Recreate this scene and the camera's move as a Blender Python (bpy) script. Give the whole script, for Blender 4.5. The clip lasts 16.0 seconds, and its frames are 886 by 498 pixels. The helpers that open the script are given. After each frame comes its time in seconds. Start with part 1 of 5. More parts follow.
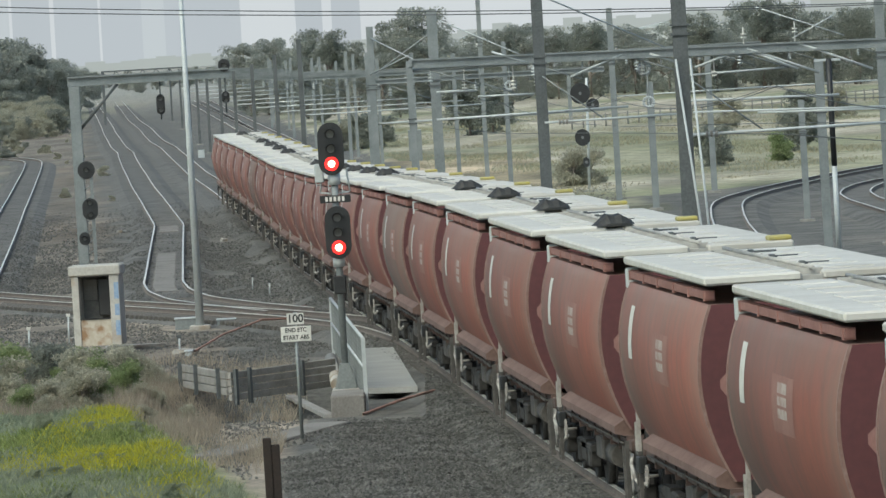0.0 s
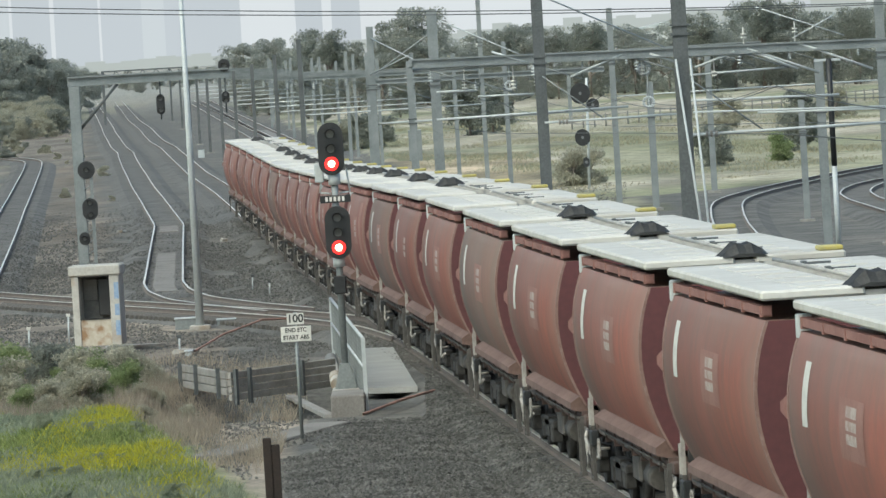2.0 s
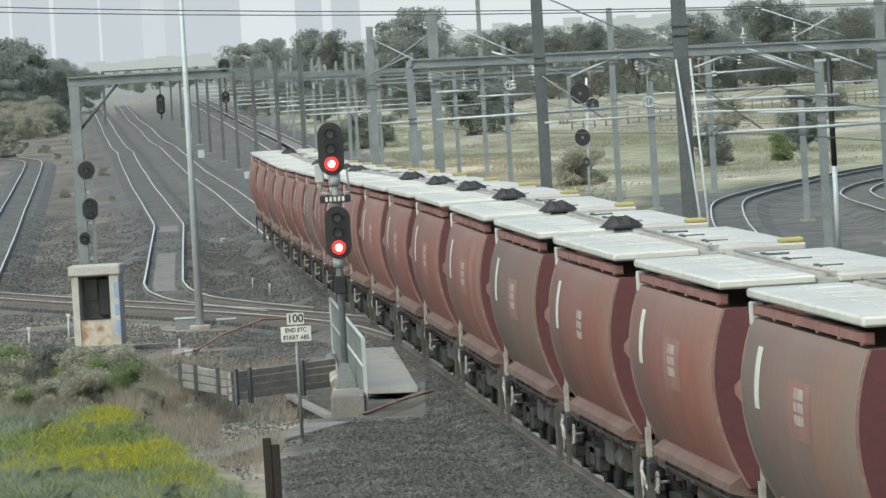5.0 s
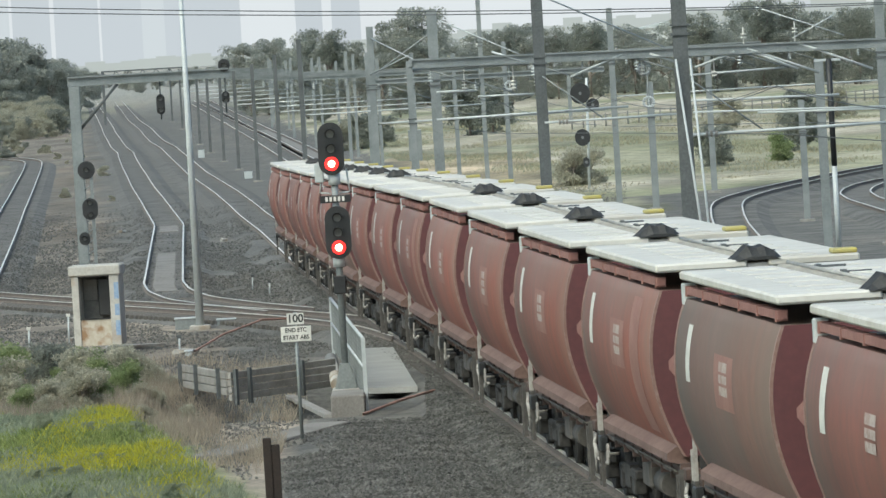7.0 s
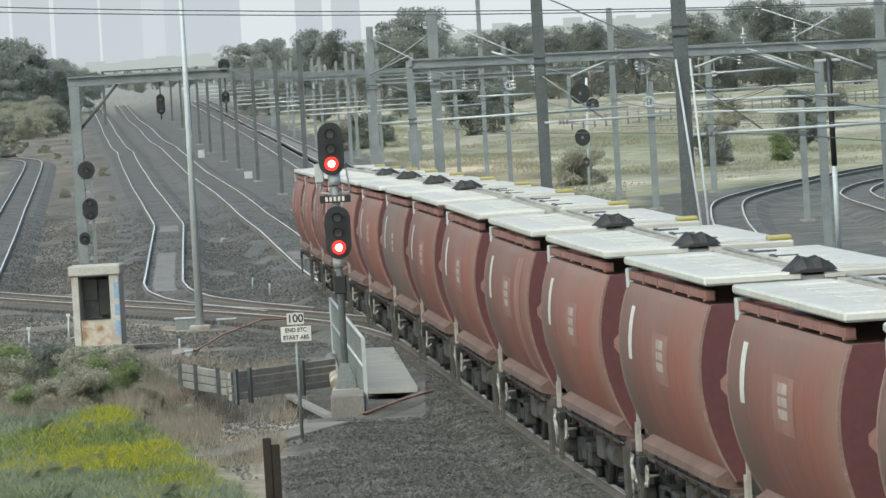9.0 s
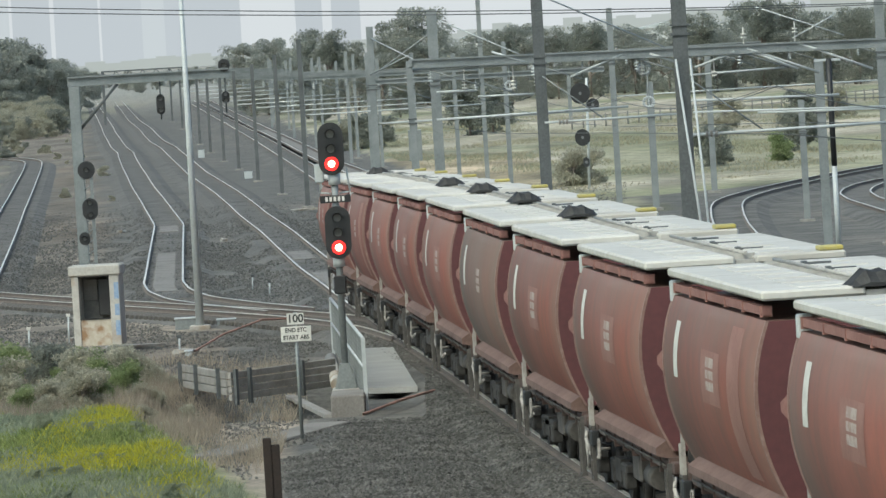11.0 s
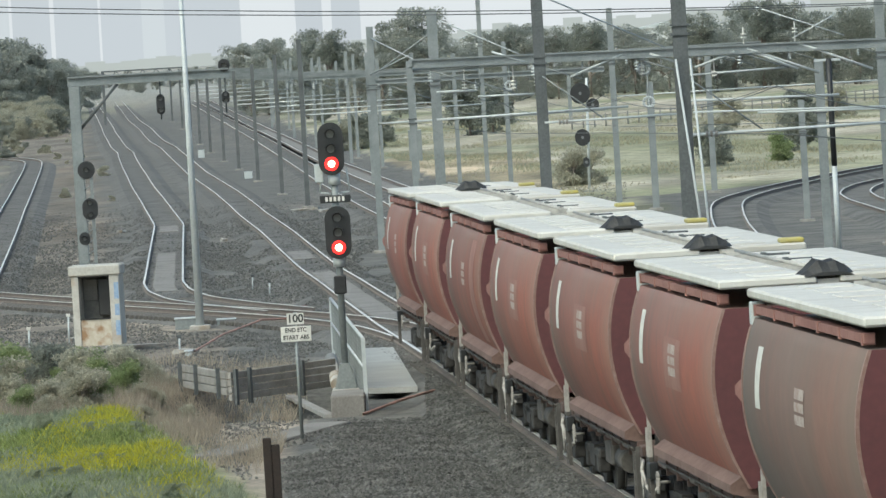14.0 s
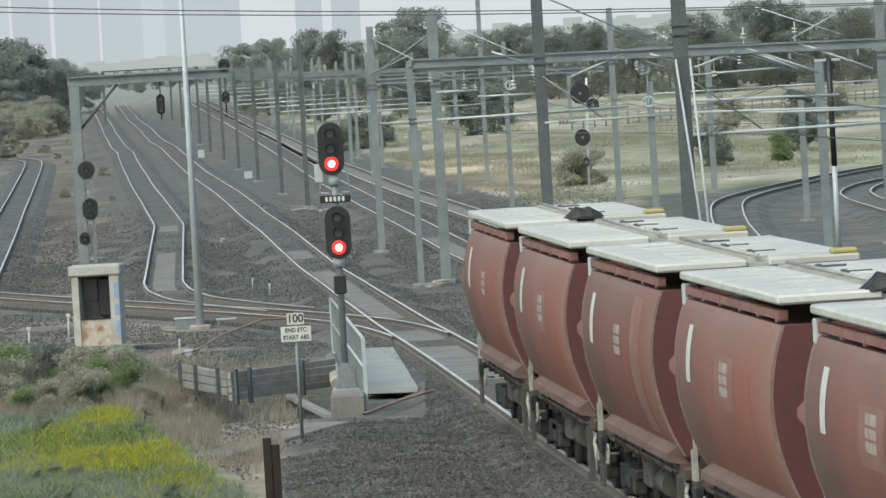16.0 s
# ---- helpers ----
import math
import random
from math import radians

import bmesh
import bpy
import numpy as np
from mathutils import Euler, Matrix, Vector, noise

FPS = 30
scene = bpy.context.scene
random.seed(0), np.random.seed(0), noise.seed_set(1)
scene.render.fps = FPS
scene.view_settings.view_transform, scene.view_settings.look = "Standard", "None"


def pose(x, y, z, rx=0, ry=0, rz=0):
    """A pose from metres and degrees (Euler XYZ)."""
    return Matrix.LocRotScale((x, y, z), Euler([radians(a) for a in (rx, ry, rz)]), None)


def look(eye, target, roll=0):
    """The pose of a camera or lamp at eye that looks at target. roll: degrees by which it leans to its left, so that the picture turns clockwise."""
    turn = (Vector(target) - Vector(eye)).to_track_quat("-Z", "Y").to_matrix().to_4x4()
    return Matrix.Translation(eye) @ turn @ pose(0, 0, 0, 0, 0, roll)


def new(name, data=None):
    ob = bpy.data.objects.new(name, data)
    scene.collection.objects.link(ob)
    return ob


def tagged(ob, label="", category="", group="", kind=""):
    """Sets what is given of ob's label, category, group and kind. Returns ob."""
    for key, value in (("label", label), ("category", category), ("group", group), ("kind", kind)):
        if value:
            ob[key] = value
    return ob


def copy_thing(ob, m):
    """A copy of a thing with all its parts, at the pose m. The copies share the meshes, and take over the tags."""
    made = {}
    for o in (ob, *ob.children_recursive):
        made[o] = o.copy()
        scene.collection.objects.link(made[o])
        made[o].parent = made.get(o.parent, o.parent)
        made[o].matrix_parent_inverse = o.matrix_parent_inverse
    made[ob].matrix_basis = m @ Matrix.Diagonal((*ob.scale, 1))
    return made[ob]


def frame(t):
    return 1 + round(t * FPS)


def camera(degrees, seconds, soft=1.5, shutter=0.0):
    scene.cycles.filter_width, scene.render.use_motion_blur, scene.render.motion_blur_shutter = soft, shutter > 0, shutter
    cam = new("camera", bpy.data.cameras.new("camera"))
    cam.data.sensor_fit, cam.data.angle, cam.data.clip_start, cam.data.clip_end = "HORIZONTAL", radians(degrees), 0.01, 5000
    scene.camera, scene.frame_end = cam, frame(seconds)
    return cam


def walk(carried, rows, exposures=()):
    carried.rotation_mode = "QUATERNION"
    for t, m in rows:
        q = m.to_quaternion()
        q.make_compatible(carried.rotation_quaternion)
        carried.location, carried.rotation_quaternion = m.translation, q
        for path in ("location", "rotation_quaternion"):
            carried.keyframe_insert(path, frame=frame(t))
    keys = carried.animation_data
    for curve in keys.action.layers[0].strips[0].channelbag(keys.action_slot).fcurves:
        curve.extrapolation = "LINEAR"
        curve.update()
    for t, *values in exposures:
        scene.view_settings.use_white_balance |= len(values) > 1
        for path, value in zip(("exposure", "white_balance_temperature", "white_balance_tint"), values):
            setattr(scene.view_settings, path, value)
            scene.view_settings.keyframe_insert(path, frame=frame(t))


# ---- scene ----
import itertools

# camera: a long lens on a footbridge, still
cam = camera(8.153, 16.0, soft=1.5)
EYE = (0.0, 0.0, 8.0)
STAND = look(EYE, (0.0, 100.0, 8.0 - 3.35), roll=-3.32)
walk(cam, [(0.0, STAND), (16.0, STAND)], exposures=[(0.0, 0.45, 6450, -4), (0.5, 0.45, 6450, -4), (1.0, 0.55, 6450, -4), (2.0, 0.63, 6450, -4), (4.0, 0.65, 6450, -4), (7.5, 0.69, 6450, -4), (9.0, 0.67, 6450, -4), (12.0, 0.54, 6450, -4), (12.5, 0.62, 6450, -4), (14.5, 0.69, 6450, -4), (15.0, 0.65, 6450, -4), (16.0, 0.55, 6450, -4)])

# overcast daylight
world = bpy.data.worlds.new("overcast")
scene.world = world
world.use_nodes = True
wn = world.node_tree
sky = wn.nodes.new("ShaderNodeTexSky")
sky.sky_type = 'NISHITA'
sky.sun_disc = False
sky.sun_elevation = radians(48)
sky.sun_rotation = radians(215)
sky.dust_density = 3.0
wn.links.new(sky.outputs[0], wn.nodes["Background"].inputs[0])
wn.nodes["Background"].inputs[1].default_value = 0.13
sun_data = bpy.data.lights.new("sun", 'SUN')
sun_data.energy, sun_data.angle, sun_data.color = 1.3, radians(40), (1.0, 0.96, 0.9)
sun = new("sun", sun_data)
sun.matrix_world = look((-30, -40, 60), (0, 0, 0))


# ---- materials ----
def mat(name, a, b, scale=1.5, fine=20.0, rough=0.8, metal=0.0, bump=0.3, dist=0.02, stain=None, stain_at=0.62):
    m = bpy.data.materials.new(name)
    m.use_nodes = True
    t = m.node_tree
    n, l = t.nodes, t.links
    bs = n["Principled BSDF"]
    co = n.new("ShaderNodeTexCoord")
    n1 = n.new("ShaderNodeTexNoise")
    n1.inputs["Scale"].default_value, n1.inputs["Detail"].default_value = scale, 5
    n2 = n.new("ShaderNodeTexNoise")
    n2.inputs["Scale"].default_value, n2.inputs["Detail"].default_value = fine, 3
    for k in (n1, n2):
        l.new(co.outputs["Object"], k.inputs["Vector"])
    mx = n.new("ShaderNodeMix")
    mx.data_type = 'RGBA'
    mx.inputs[6].default_value, mx.inputs[7].default_value = (*a, 1), (*b, 1)
    ad = n.new("ShaderNodeMath")
    ad.operation = 'ADD'
    mul = n.new("ShaderNodeMath")
    mul.operation = 'MULTIPLY_ADD'
    mul.inputs[1].default_value, mul.inputs[2].default_value = 0.7, -0.35
    l.new(n2.outputs["Fac"], mul.inputs[0])
    l.new(n1.outputs["Fac"], ad.inputs[0])
    l.new(mul.outputs[0], ad.inputs[1])
    mr = n.new("ShaderNodeMapRange")
    mr.inputs["From Min"].default_value, mr.inputs["From Max"].default_value = 0.3, 0.7
    l.new(ad.outputs[0], mr.inputs["Value"])
    l.new(mr.outputs[0], mx.inputs[0])
    out = mx.outputs[2]
    if stain:
        n3 = n.new("ShaderNodeTexNoise")
        n3.inputs["Scale"].default_value, n3.inputs["Detail"].default_value = scale * 0.6, 8
        l.new(co.outputs["Object"], n3.inputs["Vector"])
        r3 = n.new("ShaderNodeMapRange")
        r3.inputs["From Min"].default_value, r3.inputs["From Max"].default_value = stain_at - 0.07, stain_at + 0.08
        l.new(n3.outputs["Fac"], r3.inputs["Value"])
        m3 = n.new("ShaderNodeMix")
        m3.data_type = 'RGBA'
        m3.inputs[7].default_value = (*stain, 1)
        l.new(r3.outputs[0], m3.inputs[0])
        l.new(out, m3.inputs[6])
        out = m3.outputs[2]
    l.new(out, bs.inputs["Base Color"])
    bs.inputs["Roughness"].default_value, bs.inputs["Metallic"].default_value = rough, metal
    if bump:
        bp = n.new("ShaderNodeBump")
        bp.inputs["Strength"].default_value, bp.inputs["Distance"].default_value = bump, dist
        l.new(n2.outputs["Fac"], bp.inputs["Height"])
        l.new(bp.outputs[0], bs.inputs["Normal"])
    return m


def glow(name, colour, strength):
    m = bpy.data.materials.new(name)
    m.use_nodes = True
    bs = m.node_tree.nodes["Principled BSDF"]
    bs.inputs["Base Color"].default_value = (*colour, 1)
    bs.inputs["Emission Color"].default_value = (*colour, 1)
    bs.inputs["Emission Strength"].default_value = strength
    return m


M_RAIL_TOP = mat("rail_steel", (.86, .83, .77), (.72, .69, .63), 2, 30, .40, .6, .05)
M_RAIL = mat("rail_rust", (.14, .115, .10), (.20, .17, .15), 3, 40, .8, .2, .2)
M_BALLAST = mat("ballast", (.070, .068, .063), (.158, .154, .144), .5, 6, .95, 0, 1.0, .08)
M_SLEEPER = mat("sleeper", (.135, .128, .118), (.085, .078, .07), 3, 30, .9, 0, .4)
M_TRODDEN = mat("compacted_fines", (.24, .23, .215), (.16, .15, .14), .8, 18, .95, 0, .5)
M_STEEL = mat("galvanised_steel", (.26, .28, .285), (.18, .20, .205), 1.2, 18, .55, .35, .1)
M_STEEL_DARK = mat("weathered_steel", (.075, .082, .085), (.125, .135, .14), 1.0, 16, .65, .25, .15)
M_STEEL_PALE = mat("pale_painted_steel", (.50, .53, .54), (.40, .43, .44), 1.0, 14, .5, .1, .1)
M_BLACK = mat("black_enamel", (.012, .013, .015), (.025, .026, .028), 3, 30, .5, 0, .05)
M_HUT = mat("pale_render", (.47, .455, .42), (.36, .345, .315), 1.6, 14, .9, 0, .2, .01, (.34, .27, .20), .64)
M_CONCRETE = mat("concrete", (.40, .39, .36), (.28, .27, .25), 1.4, 22, .9, 0, .3, .01, (.22, .17, .12))
M_WOODWALL = mat("weathered_timber", (.30, .29, .27), (.20, .19, .175), 2.5, 25, .9, 0, .35)
M_WAGON = mat("hopper_red", (.275, .096, .071), (.21, .086, .068), .45, 5, .62, 0, .10, .01, (.205, .112, .09), .60)
# End sheets: hopper red darkened to hold the shade between wagons
M_WAGON_END_SHADED = mat("hopper_red_shaded", (.115, .036, .038), (.085, .030, .032), .5, 8, .65, 0, .1)
M_WAGON_GREY = mat("hopper_dusty_red", (.22, .132, .108), (.19, .108, .088), .5, 5, .7, 0, .10, .01, (.18, .135, .115), .5)
M_BAND = mat("faded_band", (.29, .15, .13), (.22, .105, .09), 1.0, 10, .8, 0, .1)
M_LEDGE = mat("dusty_ledge", (.18, .118, .10), (.12, .072, .06), 1.0, 12, .85, 0, .1)
M_LID = mat("lid_fibreglass", (.60, .585, .545), (.50, .485, .45), .5, 9, .6, 0, .08, .01, (.42, .40, .36), .60)
# Pale rim of the hopper ends: an edge highlight put into the colour
M_RIM = mat("edge_highlight", (.27, .19, .165), (.20, .12, .10), 1.0, 14, .8, 0, .1)
M_GEAR = mat("lid_fittings", (.46, .45, .42), (.30, .29, .27), 1.2, 8, .7, 0, .1)
M_SILL = mat("grimy_sill", (.105, .066, .055), (.075, .055, .048), 1.2, 12, .85, 0, .15)
M_DUSTY = mat("dusty_fittings", (.065, .061, .057), (.125, .115, .105), 2.0, 12, .85, .1, .2)
M_DUSTY_PALE = mat("chalky_fittings", (.46, .44, .41), (.28, .26, .24), 2.5, 12, .8, 0, .1)
M_FRAME = mat("grimy_underframe", (.032, .031, .031), (.066, .062, .058), 1.5, 16, .8, .2, .3)
M_WHITE = mat("white_paint", (.66, .65, .61), (.50, .49, .46), 3, 30, .6, 0, .05)
M_GHOST = mat("faded_patch", (.285, .15, .125), (.23, .11, .09), 2, 20, .65, 0, .05)
M_LETTER = mat("faded_lettering", (.46, .41, .38), (.32, .23, .20), 5, 25, .65, 0, .05)
M_YELLOW = mat("yellow_paint", (.44, .37, .09), (.40, .36, .16), 3, 25, .55, 0, .05)
M_RUBBER = mat("black_rubber", (.015, .015, .015), (.035, .035, .035), 4, 30, .6, 0, .2)
M_LENS_OFF = mat("lamp_lens", (.22, .225, .23), (.15, .155, .16), 8, 40, .25, 0, 0)
M_RED = glow("red_lamp", (1.0, .02, .02), 1.7)
M_RED_CORE = glow("red_lamp_core", (1.0, .70, .50), 4.0)



def dusty_edges(m, dust):
    """Grey dust that settles along the ends and the upper shoulders of a wagon."""
    t = m.node_tree
    n, l = t.nodes, t.links
    bs = n["Principled BSDF"]
    co, sep = n.new("ShaderNodeTexCoord"), n.new("ShaderNodeSeparateXYZ")
    l.new(co.outputs["Object"], sep.inputs[0])
    ab = n.new("ShaderNodeMath")
    ab.operation = 'ABSOLUTE'
    l.new(sep.outputs["Y"], ab.inputs[0])
    ra, rb = n.new("ShaderNodeMapRange"), n.new("ShaderNodeMapRange")
    for r, lo, hi, src in ((ra, 3.0, 5.6, ab.outputs[0]), (rb, 3.2, 4.3, sep.outputs["Z"])):
        r.inputs["From Min"].default_value, r.inputs["From Max"].default_value = lo, hi
        l.new(src, r.inputs["Value"])
    mx = n.new("ShaderNodeMath")
    mx.operation = 'MAXIMUM'
    l.new(ra.outputs[0], mx.inputs[0])
    l.new(rb.outputs[0], mx.inputs[1])
    no = n.new("ShaderNodeTexNoise")
    no.inputs["Scale"].default_value, no.inputs["Detail"].default_value = .9, 6
    l.new(co.outputs["Object"], no.inputs["Vector"])
    mu = n.new("ShaderNodeMath")
    mu.operation, mu.use_clamp = 'MULTIPLY', True
    l.new(mx.outputs[0], mu.inputs[0])
    no2 = n.new("ShaderNodeMath")
    no2.operation = 'MULTIPLY'
    no2.inputs[1].default_value = 1.45
    l.new(no.outputs["Fac"], no2.inputs[0])
    l.new(no2.outputs[0], mu.inputs[1])
    rnd = n.new("ShaderNodeObjectInfo")
    hv = n.new("ShaderNodeHueSaturation")
    vr = n.new("ShaderNodeMapRange")
    vr.inputs["To Min"].default_value, vr.inputs["To Max"].default_value = .88, 1.14
    l.new(rnd.outputs["Random"], vr.inputs["Value"])
    l.new(vr.outputs[0], hv.inputs["Value"])
    mix = n.new("ShaderNodeMix")
    mix.data_type = 'RGBA'
    mix.inputs[7].default_value = (*dust, 1)
    l.new(mu.outputs[0], mix.inputs[0])
    l.new(bs.inputs["Base Color"].links[0].from_socket, mix.inputs[6])
    l.new(mix.outputs[2], hv.inputs["Color"])
    l.new(hv.outputs[0], bs.inputs["Base Color"])



def streaks(m, grime, amount):
    """Rain-washed grime in upright streaks down a wagon's side."""
    t = m.node_tree
    n, l = t.nodes, t.links
    bs = n["Principled BSDF"]
    co, mp, no = n.new("ShaderNodeTexCoord"), n.new("ShaderNodeMapping"), n.new("ShaderNodeTexNoise")
    mp.inputs["Scale"].default_value = (.5, 2.6, .28)
    inf = n.new("ShaderNodeObjectInfo")
    ofs = n.new("ShaderNodeMath")
    ofs.operation = 'MULTIPLY'
    ofs.inputs[1].default_value = 60.0
    l.new(inf.outputs["Random"], ofs.inputs[0])
    l.new(ofs.outputs[0], mp.inputs["Location"])
    l.new(co.outputs["Object"], mp.inputs["Vector"])
    l.new(mp.outputs[0], no.inputs["Vector"])
    no.inputs["Scale"].default_value, no.inputs["Detail"].default_value = 1.0, 7
    mr = n.new("ShaderNodeMapRange")
    mr.inputs["From Min"].default_value, mr.inputs["From Max"].default_value, mr.inputs["To Max"].default_value = .46, .72, amount
    l.new(no.outputs["Fac"], mr.inputs["Value"])
    mix = n.new("ShaderNodeMix")
    mix.data_type = 'RGBA'
    mix.inputs[7].default_value = (*grime, 1)
    l.new(mr.outputs[0], mix.inputs[0])
    l.new(bs.inputs["Base Color"].links[0].from_socket, mix.inputs[6])
    l.new(mix.outputs[2], bs.inputs["Base Color"])


streaks(M_WAGON, (.15, .085, .07), .6)
streaks(M_WAGON_GREY, (.15, .115, .098), .5)
streaks(M_LID, (.40, .375, .33), .5)
dusty_edges(M_WAGON, (.215, .155, .130))
dusty_edges(M_WAGON_GREY, (.17, .13, .11))

# ---- mesh tools ----
def mesh_of(name, bm, material):
    me = bpy.data.meshes.new(name)
    bm.to_mesh(me)
    bm.free()
    for m in (material if isinstance(material, (list, tuple)) else [material]):
        me.materials.append(m)
    return me


def part(name, bm, material, parent=None, label=""):
    ob = new(name, mesh_of(name, bm, material))
    if parent:
        ob.parent = parent
    if label:
        ob["label"] = label
    return ob


def share(name, me, parent, m=None):
    ob = new(name, me)
    ob.parent = parent
    if m is not None:
        ob.matrix_basis = m
    return ob


def empty(name, m=None, **tags):
    ob = new(name)
    ob.empty_display_size = 0.2
    if m is not None:
        ob.matrix_basis = m
    return tagged(ob, **tags)


def box(bm, x0, x1, y0, y1, z0, z1, bevel=0.0, mi=0, m=None):
    vs = [bm.verts.new((x, y, z)) for x in (x0, x1) for y in (y0, y1) for z in (z0, z1)]
    q = ((0, 1, 3, 2), (4, 6, 7, 5), (0, 4, 5, 1), (2, 3, 7, 6), (0, 2, 6, 4), (1, 5, 7, 3))
    fs = [bm.faces.new([vs[i] for i in f]) for f in q]
    for f in fs:
        f.material_index = mi
    if m is not None:
        bmesh.ops.transform(bm, matrix=m, verts=vs)
    if bevel:
        es = list({e for f in fs for e in f.edges})
        bmesh.ops.bevel(bm, geom=es, offset=bevel, segments=1, affect='EDGES', material=-1)
    return bm


def rod(bm, a, b, r0, r1=None, n=8, mi=0):
    a, b = Vector(a), Vector(b)
    r1 = r0 if r1 is None else r1
    q = (b - a).to_track_quat('Z', 'Y').to_matrix()
    ra, rb = [], []
    for i in range(n):
        w = 2 * math.pi * (i + .5) / n
        d = q @ Vector((math.cos(w), math.sin(w), 0))
        ra.append(bm.verts.new(a + d * r0))
        rb.append(bm.verts.new(b + d * r1))
    for i in range(n):
        f = bm.faces.new((ra[i], ra[(i + 1) % n], rb[(i + 1) % n], rb[i]))
        f.smooth, f.material_index = n > 4, mi
    bm.faces.new(ra[::-1]).material_index = mi
    bm.faces.new(rb).material_index = mi
    return bm


def prism(bm, prof, y0, y1, mi=0, smooth=False):
    """A profile in x, z run along y."""
    a = [bm.verts.new((x, y0, z)) for x, z in prof]
    b = [bm.verts.new((x, y1, z)) for x, z in prof]
    n = len(prof)
    for i in range(n):
        f = bm.faces.new((a[i], b[i], b[(i + 1) % n], a[(i + 1) % n]))
        f.material_index, f.smooth = mi, smooth
    bm.faces.new(a).material_index = mi
    bm.faces.new(b[::-1]).material_index = mi
    return bm


def B():
    return bmesh.new()


# ---- the lie of the land ----
PROF_Y = (0, 140, 154, 170, 185, 225, 264, 300, 340, 390, 450, 600, 6000)
PROF_Z = (0, 0, -.1, -.25, -.37, -.9, -1.3, -1.32, -1.3, -1.4, -1.5, -1.5, -1.5)


def level(y):
    """Height of the rails' running plane."""
    return float(np.interp([y - 8, y - 4, y, y + 4, y + 8], PROF_Y, PROF_Z).mean())


class Line:
    """A track's centre line, smooth through its control points (y, x)."""

    def __init__(self, pts, soft=25):
        ys, xs = zip(*sorted(pts))
        yy = np.arange(ys[0], ys[-1] + .5, 1.0)
        xx = np.interp(yy, ys, xs)
        k = np.hanning(soft)
        e = soft // 2
        k /= k.sum()
        pad = np.concatenate([xx[0] + (xx[1] - xx[0]) * np.arange(-e, 0), xx, xx[-1] + (xx[-1] - xx[-2]) * np.arange(1, e + 1)])
        self.y, self.x = yy, np.convolve(pad, k, 'valid')
        self.z = np.array([level(v) for v in yy])
        d = np.sqrt(np.diff(self.x) ** 2 + np.diff(yy) ** 2 + np.diff(self.z) ** 2)
        self.s = np.concatenate([[0], np.cumsum(d)])

    def at_y(self, y):
        return Vector((np.interp(y, self.y, self.x), y, np.interp(y, self.y, self.z)))

    def at_s(self, s):
        return Vector((np.interp(s, self.s, self.x), np.interp(s, self.s, self.y), np.interp(s, self.s, self.z)))

    def s_of(self, y):
        return float(np.interp(y, self.y, self.s))


MAIN = Line([(10, 12.4), (40, 9.55), (60, 7.75), (78.6, 6.12), (91.5, 4.98), (104.3, 3.94), (117.2, 2.98), (130, 2.12), (145.8, 1.13),
             (153.7, .69), (169.5, -.23), (185.3, -1.23), (212, -2.55), (240.6, -4.0), (264, -5.3), (280, -6.2), (320, -8.45), (343, -9.9), (359, -10.85),
             (383, -12.15), (424, -14.5), (450, -16.1), (499, -19.3), (556, -22.6), (606, -25.5), (655, -28.3), (704, -31.6), (758, -34.7), (827, -38.5), (958, -46.4), (1400, -71.1)])
SNAKE = Line([(207, -5.0), (218, -7.3), (230, -9.5), (242, -10.75), (254, -11.5), (294, -13.1), (345, -15.1), (420, -19.5), (465, -22.2), (507, -24.6), (548, -27.0), (596, -29.7), (633, -31.7), (676, -34.6),
              (736, -38.1), (812, -42.6), (883, -46.6), (1036, -55.5), (1240, -67.4), (1500, -82.5)], 11)
CROSS = Line([(176, -.7), (188, -1.9), (201, -4.5), (212, -7.4), (227, -11.6), (242, -16.0), (252, -18.6), (280, -26.0)])
WEST = Line([(240, -18.7), (281, -20.9), (343, -24.3), (409, -28.1), (468, -31.4), (566, -36.9), (604, -39.2), (618, -40.4), (629, -41.9), (642, -44.4), (656, -47.6), (690, -57)])
EAST_1 = Line([(90, 13.2), (150, 8.9), (200, 5.4), (262, 1.6), (283, .5), (317, -1.3), (362, -3.8), (434, -7.4), (528, -11.9), (665, -18.6), (850, -28), (1300, -51)])
EAST_2 = Line([(120, 16.9), (200, 10.8), (250, 7.2), (300, 3.9), (341, 1.2), (382, -1.3), (404, -2.6), (482, -6.9), (510, -8.6), (640, -15), (784, -22.4), (1300, -48)])
LOOP_1 = Line([(240, 12.9), (270, 13.0), (290, 13.5), (304, 14.0), (319, 14.65), (329, 15.3), (337, 16.3), (348, 18.2), (361, 20.9), (375, 24.0), (387, 27.1), (410, 34)], 13)
LOOP_2 = Line([(270, 22.3), (305, 21.9), (319, 21.7), (330, 22.0), (338, 22.7), (348, 24.1), (354, 25.5), (362, 28.2), (378, 35)], 11)


